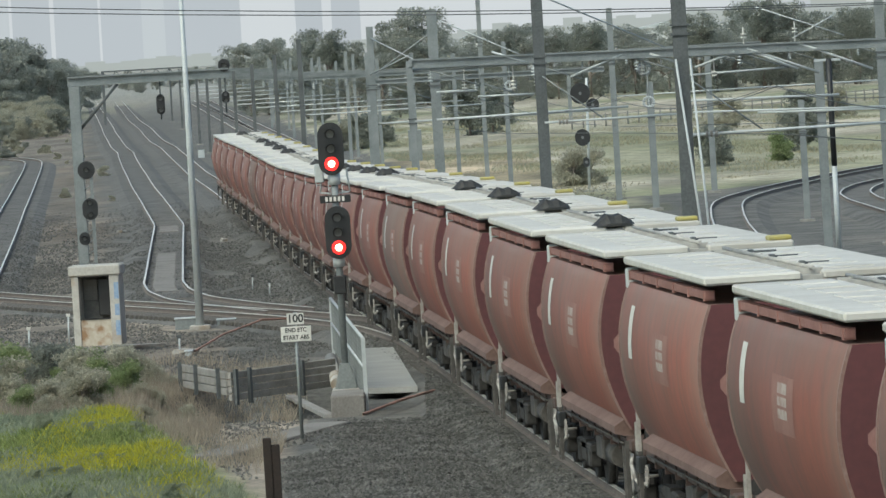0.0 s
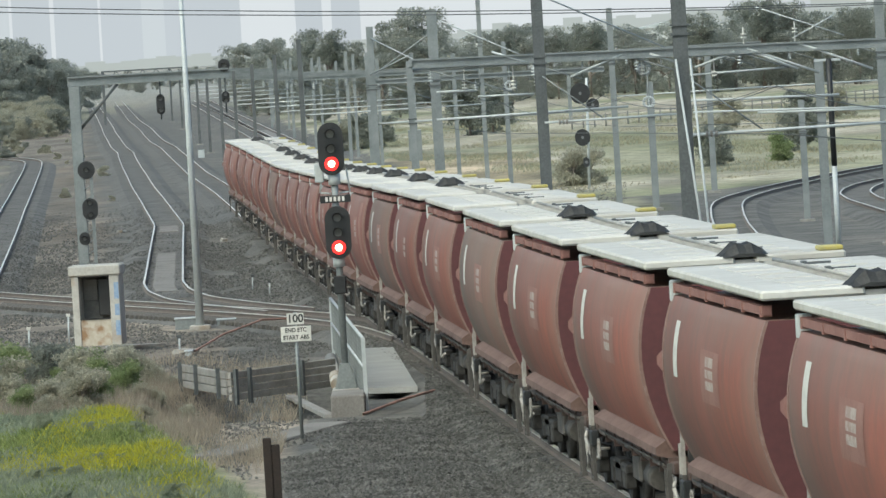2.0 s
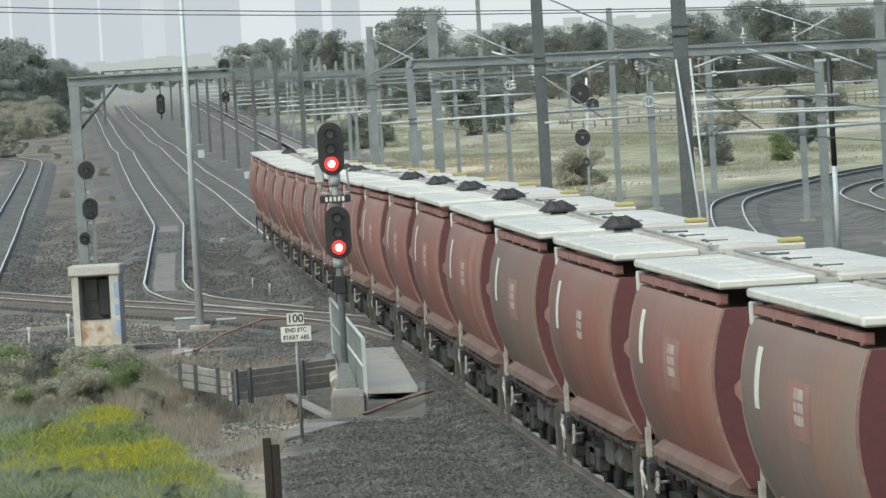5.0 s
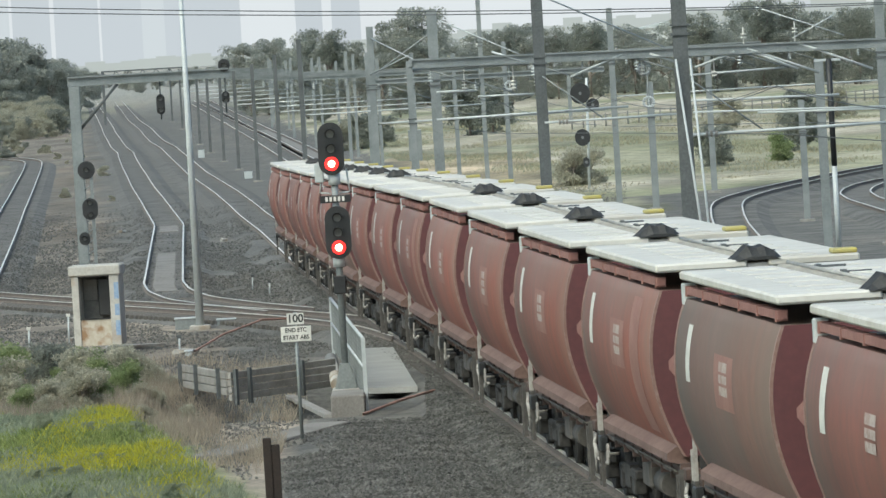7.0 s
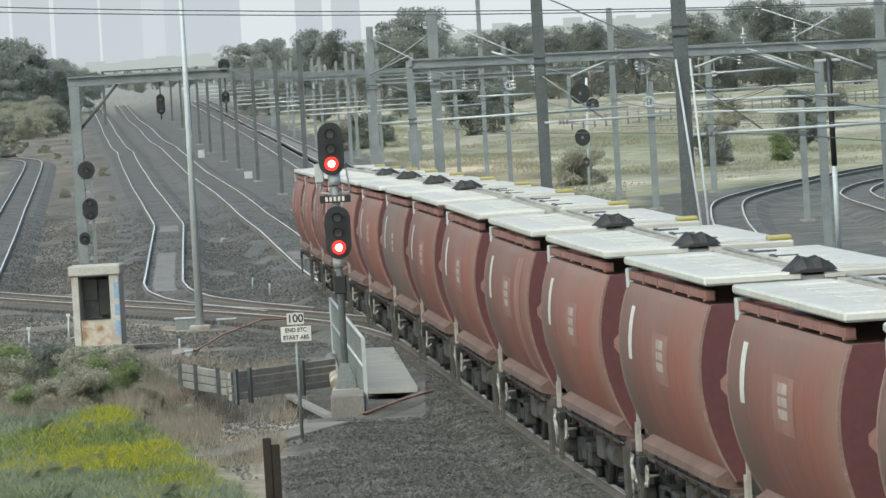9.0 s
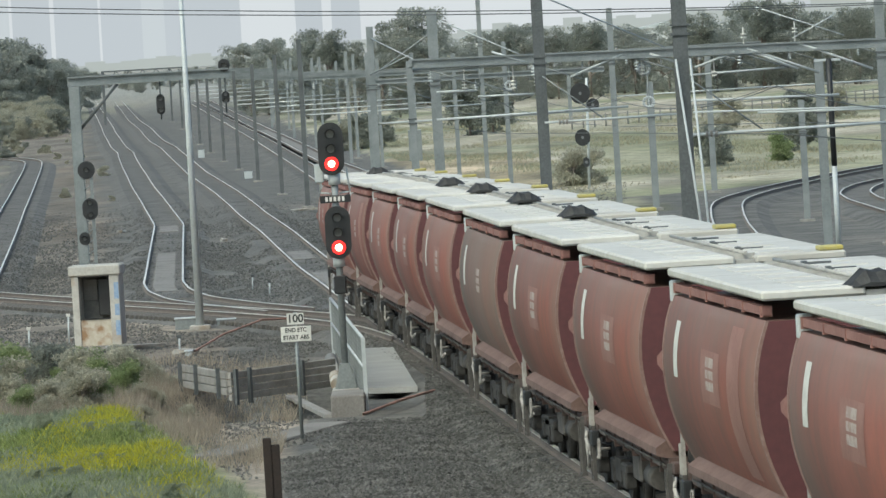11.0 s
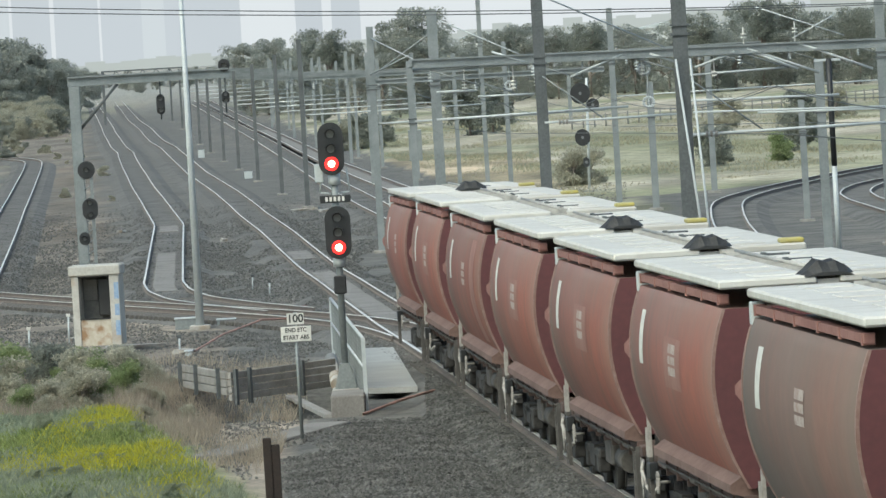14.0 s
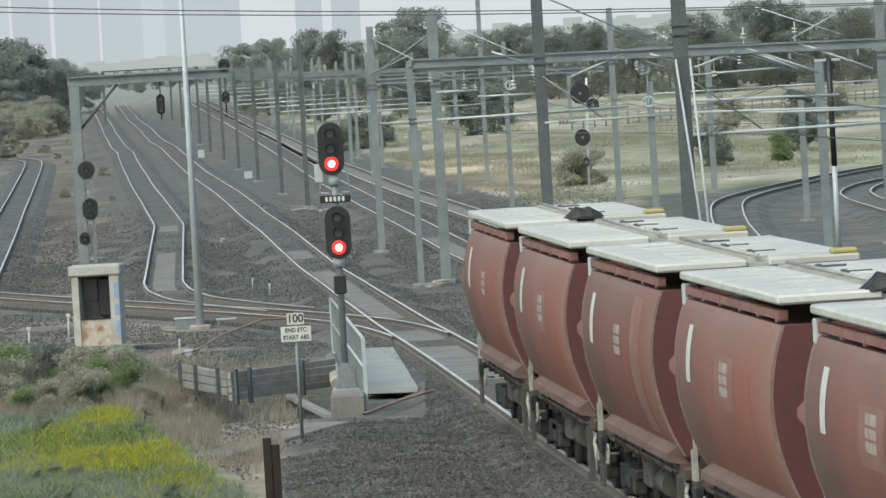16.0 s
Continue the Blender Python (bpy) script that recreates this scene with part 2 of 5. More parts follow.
# ---- ground ----
def shade_of(x, y, n1, n2):
    """Albedo of the bare ground by its zone: yard, scrub, fields, verge, with far haze mixed in."""
    yard = np.array((.112, .110, .102))
    dirt = np.array((.27, .235, .195))
    straw = np.array((.35, .32, .255))
    green = np.array((.22, .23, .14))
    verge = np.array((.15, .19, .06))
    east = float(np.interp(y, EAST_2.y, EAST_2.x)) + 5.0
    west = float(np.interp(y, WEST.y, WEST.x))
    c = yard + (dirt - yard) * max(0, min(1, (n1 - .1) * 1.6)) * (.3 if y > 160 else .12)
    if y > 330 and x > east:
        if x < 60 and y < 430 and x > east + 6 and y < 372 - (x - 18) * -1.4:
            pass
        else:
            n3 = noise.noise(Vector((x * .035, y * .03, 17)))
            k = max(0.0, min(1.0, .66 + n2 * 1.8 + n3 * 1.1))
            c = straw * k + green * (1 - k)
            if 400 < y < 540 and x < 8:
                c = .35 * c + .65 * np.array((.38, .30, .20)) * (.9 + n1)
            c = c * (1 + .55 * n1 + .5 * n3)
            if 445 < y < 520 and x > 12:
                c = .4 * c + .6 * green
    elif y > 225 and x < np.interp(y, SNAKE.y, SNAKE.x) - 3.2 and x > west + 1.6:
        c = np.array((.19, .168, .14)) * (.8 + .6 * n1) + np.array((.03, .012, 0)) * max(0, n2)
    elif y > 255 and x < west - 3:
        k = max(0.0, min(1.0, .5 + n2))
        c = dirt * k + np.array((.12, .13, .08)) * (1 - k)
    elif y < 226 and x < -5.6 - (y - 150) * .03:
        if y < 149 + 4 * n1 and x < -3.5 - max(0, y - 116) * .12:
            c = verge * (.8 + .5 * n2) + dirt * .15
        else:
            c = dirt * (.8 + .4 * n1)
    elif y < 150 and x < -3.3 + n1 * .5:
        k = max(0.0, min(1.0, (-3.4 - max(0, y - 116) * .12 - x) * 1.5 + n1 * .5))
        c = dirt * (1 - k) + verge * k
    # haze of distance blended into the ground colour past 1000 m
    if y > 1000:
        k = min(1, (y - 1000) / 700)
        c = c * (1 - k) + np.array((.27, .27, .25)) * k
    return c


def ditch(x, y):
    """Depth of the open drain beside the main line."""
    a = max(0, 1 - abs((y - 149.5) / 7.0) ** 3)
    b = max(0, min(1, (x + 7.6) / 1.2)) * max(0, min(1, (-2.35 - x) / .5))
    return a * b


def rise(x, y):
    """Small shapes of the land on top of the rails' plane."""
    z = -.42
    n = noise.noise(Vector((x * .35, y * .12, 0)))
    near = max(0, 1 - abs(y - 150) / 110)
    z += n * .10 * near
    if y < 152 and x < -3.2:
        k = max(0, min(1, (-3.4 - max(0, y - 116) * .12 - x) * .8)) * max(0, min(1, (152 - y) / 6))
        z += k * (.16 * noise.noise(Vector((x * .9, y * .22, 4))) + .07 * noise.noise(Vector((x * 2.1, y * .6, 8))) + .12)
    z -= 1.25 * ditch(x, y)
    # gravel shoulder beside the main line
    c = float(np.interp(y, MAIN.y, MAIN.x))
    d = c - 1.9 - x
    if y < 150 and 0 < d < 6:
        z += .22 * math.sin(math.pi * min(1, d / 4.2)) * max(0, min(1, (141 - y) / 9)) * max(0, min(1, (y - 95) / 15)) if d < 4.2 else 0
    if y > 900:
        z += (y - 900) * .0006
    return z


xs = np.concatenate([np.linspace(-2600, -120, 26), np.linspace(-115, -32, 30), np.arange(-31.5, -14, 1.0), np.arange(-14, 8, .4), np.arange(8, 40, 1.0), np.linspace(42, 130, 30), np.linspace(150, 2600, 26)])
ys = np.concatenate([np.arange(-40, 96, 12.0), np.arange(96, 230, 1.2), np.arange(230, 420, 3.0), np.arange(420, 900, 12.0), np.linspace(920, 4900, 40)])
bm_g = B()
col = bm_g.verts.layers.float_color.new("zone")
grid = []
for y in ys:
    row = []
    for x in xs:
        v = bm_g.verts.new((x, y, level(y) + rise(x, y)))
        n1 = noise.noise(Vector((x * .22, y * .05, 3)))
        n2 = noise.noise(Vector((x * .05, y * .018, 9)))
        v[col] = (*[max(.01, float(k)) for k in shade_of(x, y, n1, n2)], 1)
        row.append(v)
    grid.append(row)
for r0, r1 in zip(grid, grid[1:]):
    for a, b, c, d in zip(r0, r0[1:], r1[1:], r1):
        bm_g.faces.new((a, b, c, d)).smooth = True
M_GROUND = mat("ground_earth", (.62, .62, .62), (1.4, 1.38, 1.34), .5, 5, .97, 0, .9, .08)
gt = M_GROUND.node_tree
zone = gt.nodes.new("ShaderNodeVertexColor")
zone.layer_name = "zone"
mul = gt.nodes.new("ShaderNodeMix")
mul.data_type, mul.blend_type = 'RGBA', 'MULTIPLY'
mul.inputs[0].default_value = 1.0
old = gt.nodes["Principled BSDF"].inputs["Base Color"].links[0].from_socket
gt.links.new(zone.outputs[0], mul.inputs[6])
gt.links.new(old, mul.inputs[7])
gt.links.new(mul.outputs[2], gt.nodes["Principled BSDF"].inputs["Base Color"])
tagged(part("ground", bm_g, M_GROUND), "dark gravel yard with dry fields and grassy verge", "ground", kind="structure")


# ---- tracks ----
def strip(bm, line, y0, y1, prof, step=2.0, mi=0, smooth=False):
    """A cross-section (offset, height) run along a centre line, with joints every step metres."""
    rows = []
    n = max(2, int((y1 - y0) / step) + 1)
    for y in np.linspace(y0, y1, n):
        p = line.at_y(y)
        t = line.at_y(min(y + 1, line.y[-1])) - line.at_y(max(y - 1, line.y[0]))
        t.z = 0
        t.normalize()
        side = Vector((t.y, -t.x, 0))
        rows.append([bm.verts.new(p + side * o + Vector((0, 0, h))) for o, h in prof])
    k = len(prof)
    for a, b in zip(rows, rows[1:]):
        for i in range(k):
            f = bm.faces.new((a[i], a[(i + 1) % k], b[(i + 1) % k], b[i]))
            f.material_index, f.smooth = mi, smooth
    bm.faces.new(rows[0])
    bm.faces.new(rows[-1][::-1])


RAIL_PROF = [(-.07, -.165), (.07, -.165), (.07, -.15), (.015, -.13), (.015, -.045), (.036, -.035), (.036, -.004), (-.036, -.004), (-.036, -.035), (-.015, -.045), (-.015, -.13), (-.07, -.15)]
RAIL_TOP = [(-.040, -.014), (.040, -.014), (.040, .002), (-.040, .002)]
GAUGE = 1.6


def track(name, line, y0, y1, label, sleepers=(0, 0), bed=True, step=3.0, half=1.3):
    tr = empty(name, label=label, category="railway track", kind="structure")
    for side in (-GAUGE / 2, GAUGE / 2):
        bm = B()
        strip(bm, line, y0, y1, [(side + o, h) for o, h in RAIL_PROF], step)
        r = part("rail", bm, M_RAIL, tr)
        bm = B()
        strip(bm, line, y0, y1, [(side + o, h) for o, h in RAIL_TOP], step)
        part("running_surface", bm, M_RAIL_TOP, r, "polished bright rail head")
    if bed:
        bm = B()
        strip(bm, line, y0, y1, [(-2.2, -.44), (-1.5, -.185), (1.5, -.185), (2.2, -.44)], step)
        part("ballast_bed", bm, M_BALLAST, tr, "dark crushed stone ballast")
    if sleepers[1] > sleepers[0]:
        bm = B()
        box(bm, -half, half, -.12, .12, -.30, -.165, .015)
        me = mesh_of("sleeper", bm, M_SLEEPER)
        for y in np.arange(sleepers[0], sleepers[1], .72):
            p = line.at_y(y)
            t = line.at_y(y + 1) - line.at_y(y - 1)
            share("sleeper", me, tr, pose(p.x, p.y, p.z, 0, 0, -math.degrees(math.atan2(t.x, t.y))))
    return tr


track("main_track", MAIN, 12, 1390, "main line track curving through dark ballast", (96, 210))
track("snake_track", SNAKE, 208, 1490, "siding track winding through dark ballast", (214, 236))
track("crossing_track", CROSS, 177, 279, "worn diverging track of a turnout", (190, 262), half=1.9)
# trodden fines between the rails
for line, y0, y1, w in ((SNAKE, 246, 300, .55), (SNAKE, 336, 348, .6), (MAIN, 150, 171, .7), (MAIN, 176, 184, .7), (MAIN, 196, 262, .55), (MAIN, 280, 292, .6), (EAST_2, 300, 760, .66), (EAST_1, 262, 300, .5)):
    bm = B()
    strip(bm, line, y0, y1, [(-w, -.24), (-w + .12, -.15), (w - .12, -.15), (w, -.24)], 2.0)
    tagged(part("trodden_fines", bm, M_TRODDEN), "pale compacted fines between the rails", "track bed", kind="structure")
track("west_track", WEST, 241, 688, "outer track in brown dirt")
track("east_track", EAST_1, 92, 1290, "electrified track with polished rails", step=4)
track("east_track", EAST_2, 122, 1290, "electrified track with polished rails", step=4)
track("loop_track", LOOP_1, 241, 399, "sharply curving loop track in dark ballast", step=1.5)
track("loop_track", LOOP_2, 271, 377, "sharply curving loop track in dark ballast", step=1.5)


# ---- hopper wagons ----
PITCH = 12.965


def bulge(z):
    """Half width of the hopper at height z."""
    return 1.72 - (.20 * (z - 3.0) ** 2 if z > 3.0 else .43 * ((3.0 - z) / 1.5) ** 2)


def barrel(k=1.0):
    """Bulged cross-section of the hopper, from the top round to the top."""
    half = []
    for i in range(15):
        w = i / 14
        z = 4.02 - w * 2.54
        x = bulge(z)
        half.append((x * k, z))
    return [(-x, z) for x, z in half][::1] + [(x, z) for x, z in half][::-1]


def wagon_meshes(paint):
    me = {}
    bm = B()
    prof = barrel()
    n = len(prof)
    rings = []
    for y, k in ((-4.95, .965), (-4.88, 1.0), (4.88, 1.0), (4.95, .965)):
        rings.append([bm.verts.new((x * k, y, z)) for x, z in prof])
    for a, b in zip(rings, rings[1:]):
        for i in range(n):
            f = bm.faces.new((a[i], b[i], b[(i + 1) % n], a[(i + 1) % n]))
            f.smooth = i not in (n // 2 - 1, n - 1)
    me["body"] = mesh_of("body", bm, paint)
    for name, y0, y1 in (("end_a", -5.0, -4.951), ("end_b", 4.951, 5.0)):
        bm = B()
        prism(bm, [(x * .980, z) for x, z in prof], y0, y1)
        me[name] = mesh_of("end_sheet", bm, M_WAGON_END_SHADED)
        bm = B()
        e = math.copysign(1, y0)
        prism(bm, [(x * 1.006, z) for x, z in prof], *sorted((e * 4.90, e * 4.985)))
        me[name + "_rim"] = mesh_of("end_rim", bm, M_RIM)
    for s, name in ((-1, "ledge_a"), (1, "ledge_b")):
        bm = B()
        pr = [(s * 1.26, 1.72), (s * 1.54, 1.54), (s * 1.54, 1.42), (s * 1.10, 1.30)]
        prism(bm, pr if s > 0 else pr[::-1], -4.9, 4.1)
        me[name] = mesh_of("ledge", bm, M_LEDGE)
    for s, k in ((-1, "a"), (1, "b")):
        bm = B()
        x0, x1 = sorted((s * 1.40, s * 1.53))
        box(bm, x0, x1, -4.75, 4.75, 4.09, 4.20)
        for y in (-4.6, -2.8, -1.0, 1.0, 2.8, 4.6):
            x2, x3 = sorted((s * 1.38, s * 1.545))
            box(bm, x2, x3, y - .05, y + .05, 4.06, 4.21)
        me["band_" + k] = mesh_of("top_band", bm, M_BAND)
        bm = B()
        x0, x1 = sorted((s * 1.36, s * 1.56))
        box(bm, x0, x1, 4.82, 5.0, 3.92, 4.24, .02)
        me["bracket_" + k] = mesh_of("corner_bracket", bm, M_STEEL_PALE)
    for s, k in ((-1, "a"), (1, "b")):
        bm = B()
        x0, x1 = sorted((s * .16, s * 1.57))
        box(bm, x0, x1, -5.0, 5.05, 4.29, 4.42, .03)
        # shallow pressed ribs on the inner part of the lid
        for y in np.arange(-4.0, 4.6, 1.6):
            box(bm, *sorted((s * .30, s * .98)), y - .42, y + .42, 4.412, 4.436, .008)
        me["lid_" + k] = mesh_of("lid", bm, M_LID)
    bm = B()
    box(bm, -.155, .155, -4.95, 5.0, 4.24, 4.36)
    for y in np.arange(-4.6, 4.8, .9):
        box(bm, -.20, .20, y - .03, y + .03, 4.34, 4.45)
    rod(bm, (.02, -4.9, 4.46), (.02, 4.9, 4.46), .03, n=6)
    me["lid_gear"] = mesh_of("lid_gear", bm, M_GEAR)
    bm = B()
    box(bm, .22, .62, -.03, .03, 4.42, 4.455)
    box(bm, .18, .26, -.10, .10, 4.42, 4.475, .01)
    me["strap"] = mesh_of("strap", bm, M_STEEL_DARK)
    bm = B()
    # a sagging rubber hood, low at both ends and creased over its ridge
    hood = []
    for y, k, dx in ((-5.02, .25, .02), (-4.90, .92, -.02), (-4.72, .80, .03), (-4.50, 1.0, -.03), (-4.28, .30, .04)):
        hood.append([bm.verts.new((x * (.8 + .2 * k) + dx, y, 4.40 + h * k)) for x, h in ((-.40, 0), (-.27, .10), (-.12, .24), (.02, .20), (.14, .23), (.30, .13), (.40, 0))])
    for a, b in zip(hood, hood[1:]):
        for i in range(6):
            bm.faces.new((a[i], b[i], b[i + 1], a[i + 1]))
    bm.faces.new(hood[0])
    bm.faces.new(hood[-1][::-1])
    me["vent"] = mesh_of("vent_cover", bm, M_RUBBER)
    bm = B()
    box(bm, 1.16, 1.54, -4.95, -4.5, 4.424, 4.50, .02)
    me["yellow_block"] = mesh_of("step_block", bm, M_YELLOW)
    bm = B()
    box(bm, -.25, .25, -6.0, 6.0, .78, 1.0)
    for s in (-1, 1):
        x0, x1 = sorted((s * .86, s * 1.06))
        box(bm, x0, x1, -6.0, 6.0, 1.04, 1.28)
        for y in np.arange(-5, 5.1, 2.5):
            box(bm, x0, x1, y - .08, y + .08, 1.2, 1.5)
    for y in (-5.9, 5.9):
        box(bm, -1.25, 1.25, y - .1, y + .1, .98, 1.26)
    for y in (-2.6, 0, 2.6):
        prism(bm, [(-.95, 1.5), (-.5, .45), (.5, .45), (.95, 1.5)], y - .9, y + .9)
    for y in (-6.3, 6.3):
        box(bm, -.12, .12, y - .3, y + .3, .72, .94)
    me["underframe"] = mesh_of("underframe", bm, M_FRAME)
    bm = B()
    for s in (-1, 1):
        x = s * 1.42
        for y in (-4.3, -3.9, 0.2, 3.6):
            box(bm, x - .03, x + .03, y - .25, y + .25, 1.24, 1.28)
        rod(bm, (x, -4.9, 1.27), (x, 4.6, 1.27), .02, n=6)
    me["brake_pipe"] = mesh_of("brake_pipe", bm, M_DUSTY)
    for s, k in ((-1, "a"), (1, "b")):
        # side sill with its web plates
        bm = B()
        x0, x1 = sorted((s * 1.12, s * 1.36))
        box(bm, x0, x1, -5.7, 5.7, 1.16, 1.34, .015)
        for y in np.arange(-5.2, 5.3, 1.3):
            x2, x3 = sorted((s * 1.10, s * 1.385))
            box(bm, x2, x3, y - .04, y + .04, 1.10, 1.40)
        me["sill_" + k] = mesh_of("side_sill", bm, M_SILL)
        # hanging air hose, release rod and tap
        bm = B()
        x = s * 1.36
        bends = [(x, -5.75, 1.12), (x + s * .05, -5.95, .98), (x, -6.05, .74), (x - s * .08, -6.20, .60), (x - s * .14, -6.36, .70)]
        for a, b in zip(bends, bends[1:]):
            rod(bm, a, b, .032, n=6)
        rod(bm, (x, -5.15, 1.10), (x, -5.62, .66), .022, n=6)
        rod(bm, (x, -5.62, .66), (x, -5.62, .44), .022, n=6)
        box(bm, x - .05, x + .05, -5.28, -5.10, 1.0, 1.14, .02)
        me["hose_" + k] = mesh_of("air_hose", bm, M_DUSTY_PALE)
        # brake wheel on its spindle
        bm = B()
        ring = [(x + s * .04, 4.95 + .17 * math.cos(a), .92 + .17 * math.sin(a)) for a in np.linspace(0, 2 * math.pi, 15)]
        for a, b in zip(ring, ring[1:]):
            rod(bm, a, b, .018, n=5)
        for i in (0, 5, 10):
            rod(bm, (x + s * .04, 4.95, .92), ring[i], .014, n=5)
        rod(bm, (x - s * .15, 4.95, .92), (x + s * .06, 4.95, .92), .025, n=6)
        me["wheel_" + k] = mesh_of("brake_wheel", bm, M_DUSTY_PALE)
        # cylinder and reservoir between the bogies
        bm = B()
        rod(bm, (s * 1.08, -1.6, .82), (s * 1.08, -.5, .82), .20, n=12)
        rod(bm, (s * 1.08, -.5, .82), (s * 1.08, .3, .82), .05, n=6)
        box(bm, *sorted((s * .98, s * 1.22)), .5, 1.5, .62, 1.06, .04)
        me["tank_" + k] = mesh_of("air_reservoir", bm, M_DUSTY)
    for s, k in ((-1, "a"), (1, "b")):
        x = s * 1.45
        bm = B()
        for y0 in (5.30, 5.68):
            box(bm, x - .03, x + .03, y0 - .03, y0 + .03, .35, 1.30)
        for z in (.40, .70, 1.0, 1.26):
            box(bm, x - .025, x + .025, 5.30, 5.68, z - .025, z + .025)
        me["ladder_" + k] = mesh_of("ladder", bm, M_DUSTY)
        bm = B()
        box(bm, x - .03, x + .03, 5.28, 5.34, 1.28, 1.95)
        box(bm, x - .025, x + .025, 5.62, 5.67, 1.28, 1.75)
        me["grab_" + k] = mesh_of("grab_rail", bm, M_DUSTY_PALE)
        bm = B()
        box(bm, x - .035, x + .035, -5.85, -5.78, .36, 1.35)
        box(bm, x - .035, x + .035, -5.46, -5.39, .36, 1.25)
        box(bm, x - .05, x + .05, -5.85, -5.39, .32, .37)
        me["step_" + k] = mesh_of("step", bm, M_DUSTY)
    for s, k in ((-1, "a"), (1, "b")):
        bm = B()
        x0, x1 = sorted((s * 1.36, s * 1.50))
        box(bm, x0, x1, 5.1, 5.5, .95, 1.22, .02)
        me["box_" + k] = mesh_of("handbrake_box", bm, M_BLACK)
        bm = B()
        # three-cornered lug that sticks out past the end
        tri = [(4.90, 2.84), (5.30, 2.98), (5.30, 3.10), (4.90, 3.24)]
        lo = [bm.verts.new((s * 1.46, y, z)) for y, z in tri]
        hi = [bm.verts.new((s * (1.70 if y < 5 else 1.77), y, z)) for y, z in tri]
        bm.faces.new(lo)
        bm.faces.new(hi[::-1])
        for i in range(4):
            bm.faces.new((lo[i], hi[i], hi[(i + 1) % 4], lo[(i + 1) % 4]))
        me["lug_" + k] = mesh_of("lifting_lug", bm, M_BAND)

    def skin(s, spans, y0, y1, off, k=8):
        """Paint patches that follow the bulge of one side."""
        bm = B()
        for z0, z1 in spans:
            prev = None
            for i in range(k + 1):
                z = z0 + (z1 - z0) * i / k
                x = s * (bulge(z) + off)
                cur = (bm.verts.new((x, y0, z)), bm.verts.new((x, y1, z)))
                if prev:
                    bm.faces.new((prev[0], prev[1], cur[1], cur[0]))
                prev = cur
        return bm
    for s, k in ((-1, "a"), (1, "b")):
        me["strip_" + k] = mesh_of("reflective_strip", skin(s, [(2.88, 3.70)], 3.25, 3.70, .006), M_WHITE)
        me["panel_" + k] = mesh_of("faded_panel", skin(s, [(2.66, 3.42)], -1.25, .65, .004), M_GHOST)
        me["letters_" + k] = mesh_of("lettering", skin(s, [(3.19, 3.33), (3.03, 3.15), (2.86, 2.99)], -.72, .10, .009, 2), M_LETTER)
        me["repaint_" + k] = mesh_of("repainted_band", skin(s, [(1.75, 3.85)], -3.3, -2.1, .004, 14), M_GHOST)
    # bogie
    bm = B()
    for s in (-1, 1):
        x0, x1 = sorted((s * .98, s * 1.16))
        prism(bm, [(x0, .40), (x1, .40), (x1, .78), (x0, .78)], -.42, .42)
        box(bm, x0, x1, -1.22, 1.22, .58, .74, .03)
        for y in (-.9, .9):
            box(bm, x0 - .01, x1 + .03, y - .2, y + .2, .32, .66, .03)
        for y in (-.2, 0, .2):
            rod(bm, ((x0 + x1) / 2, y, .30), ((x0 + x1) / 2, y, .56), .07, n=8)
    box(bm, -1.1, 1.1, -.22, .22, .48, .74)
    for y in (-.38, .38):
        box(bm, -.9, .9, y - .04, y + .04, .3, .42)
    me["bogie_frame"] = mesh_of("bogie_frame", bm, M_FRAME)
    bm = B()
    for s in (-1, 1):
        x = s * GAUGE / 2
        rod(bm, (x - .065, 0, 0), (x + .065, 0, 0), .46, n=24)
        rod(bm, (x - s * .065, 0, 0), (x - s * .095, 0, 0), .487, n=24)
        rod(bm, (x, 0, 0), (x + s * .14, 0, 0), .12, n=10)
        rod(bm, (x + s * .066, 0, 0), (x + s * .072, 0, 0), .34, n=20)
    rod(bm, (-.8, 0, 0), (.8, 0, 0), .08, n=8)
    me["wheelset"] = mesh_of("wheelset", bm, M_FRAME)
    return me


WAGON_RED = wagon_meshes(M_WAGON)
WAGON_DUST = dict(WAGON_RED)
WAGON_DUST["body"] = WAGON_RED["body"].copy()
WAGON_DUST["body"].materials[0] = M_WAGON_GREY


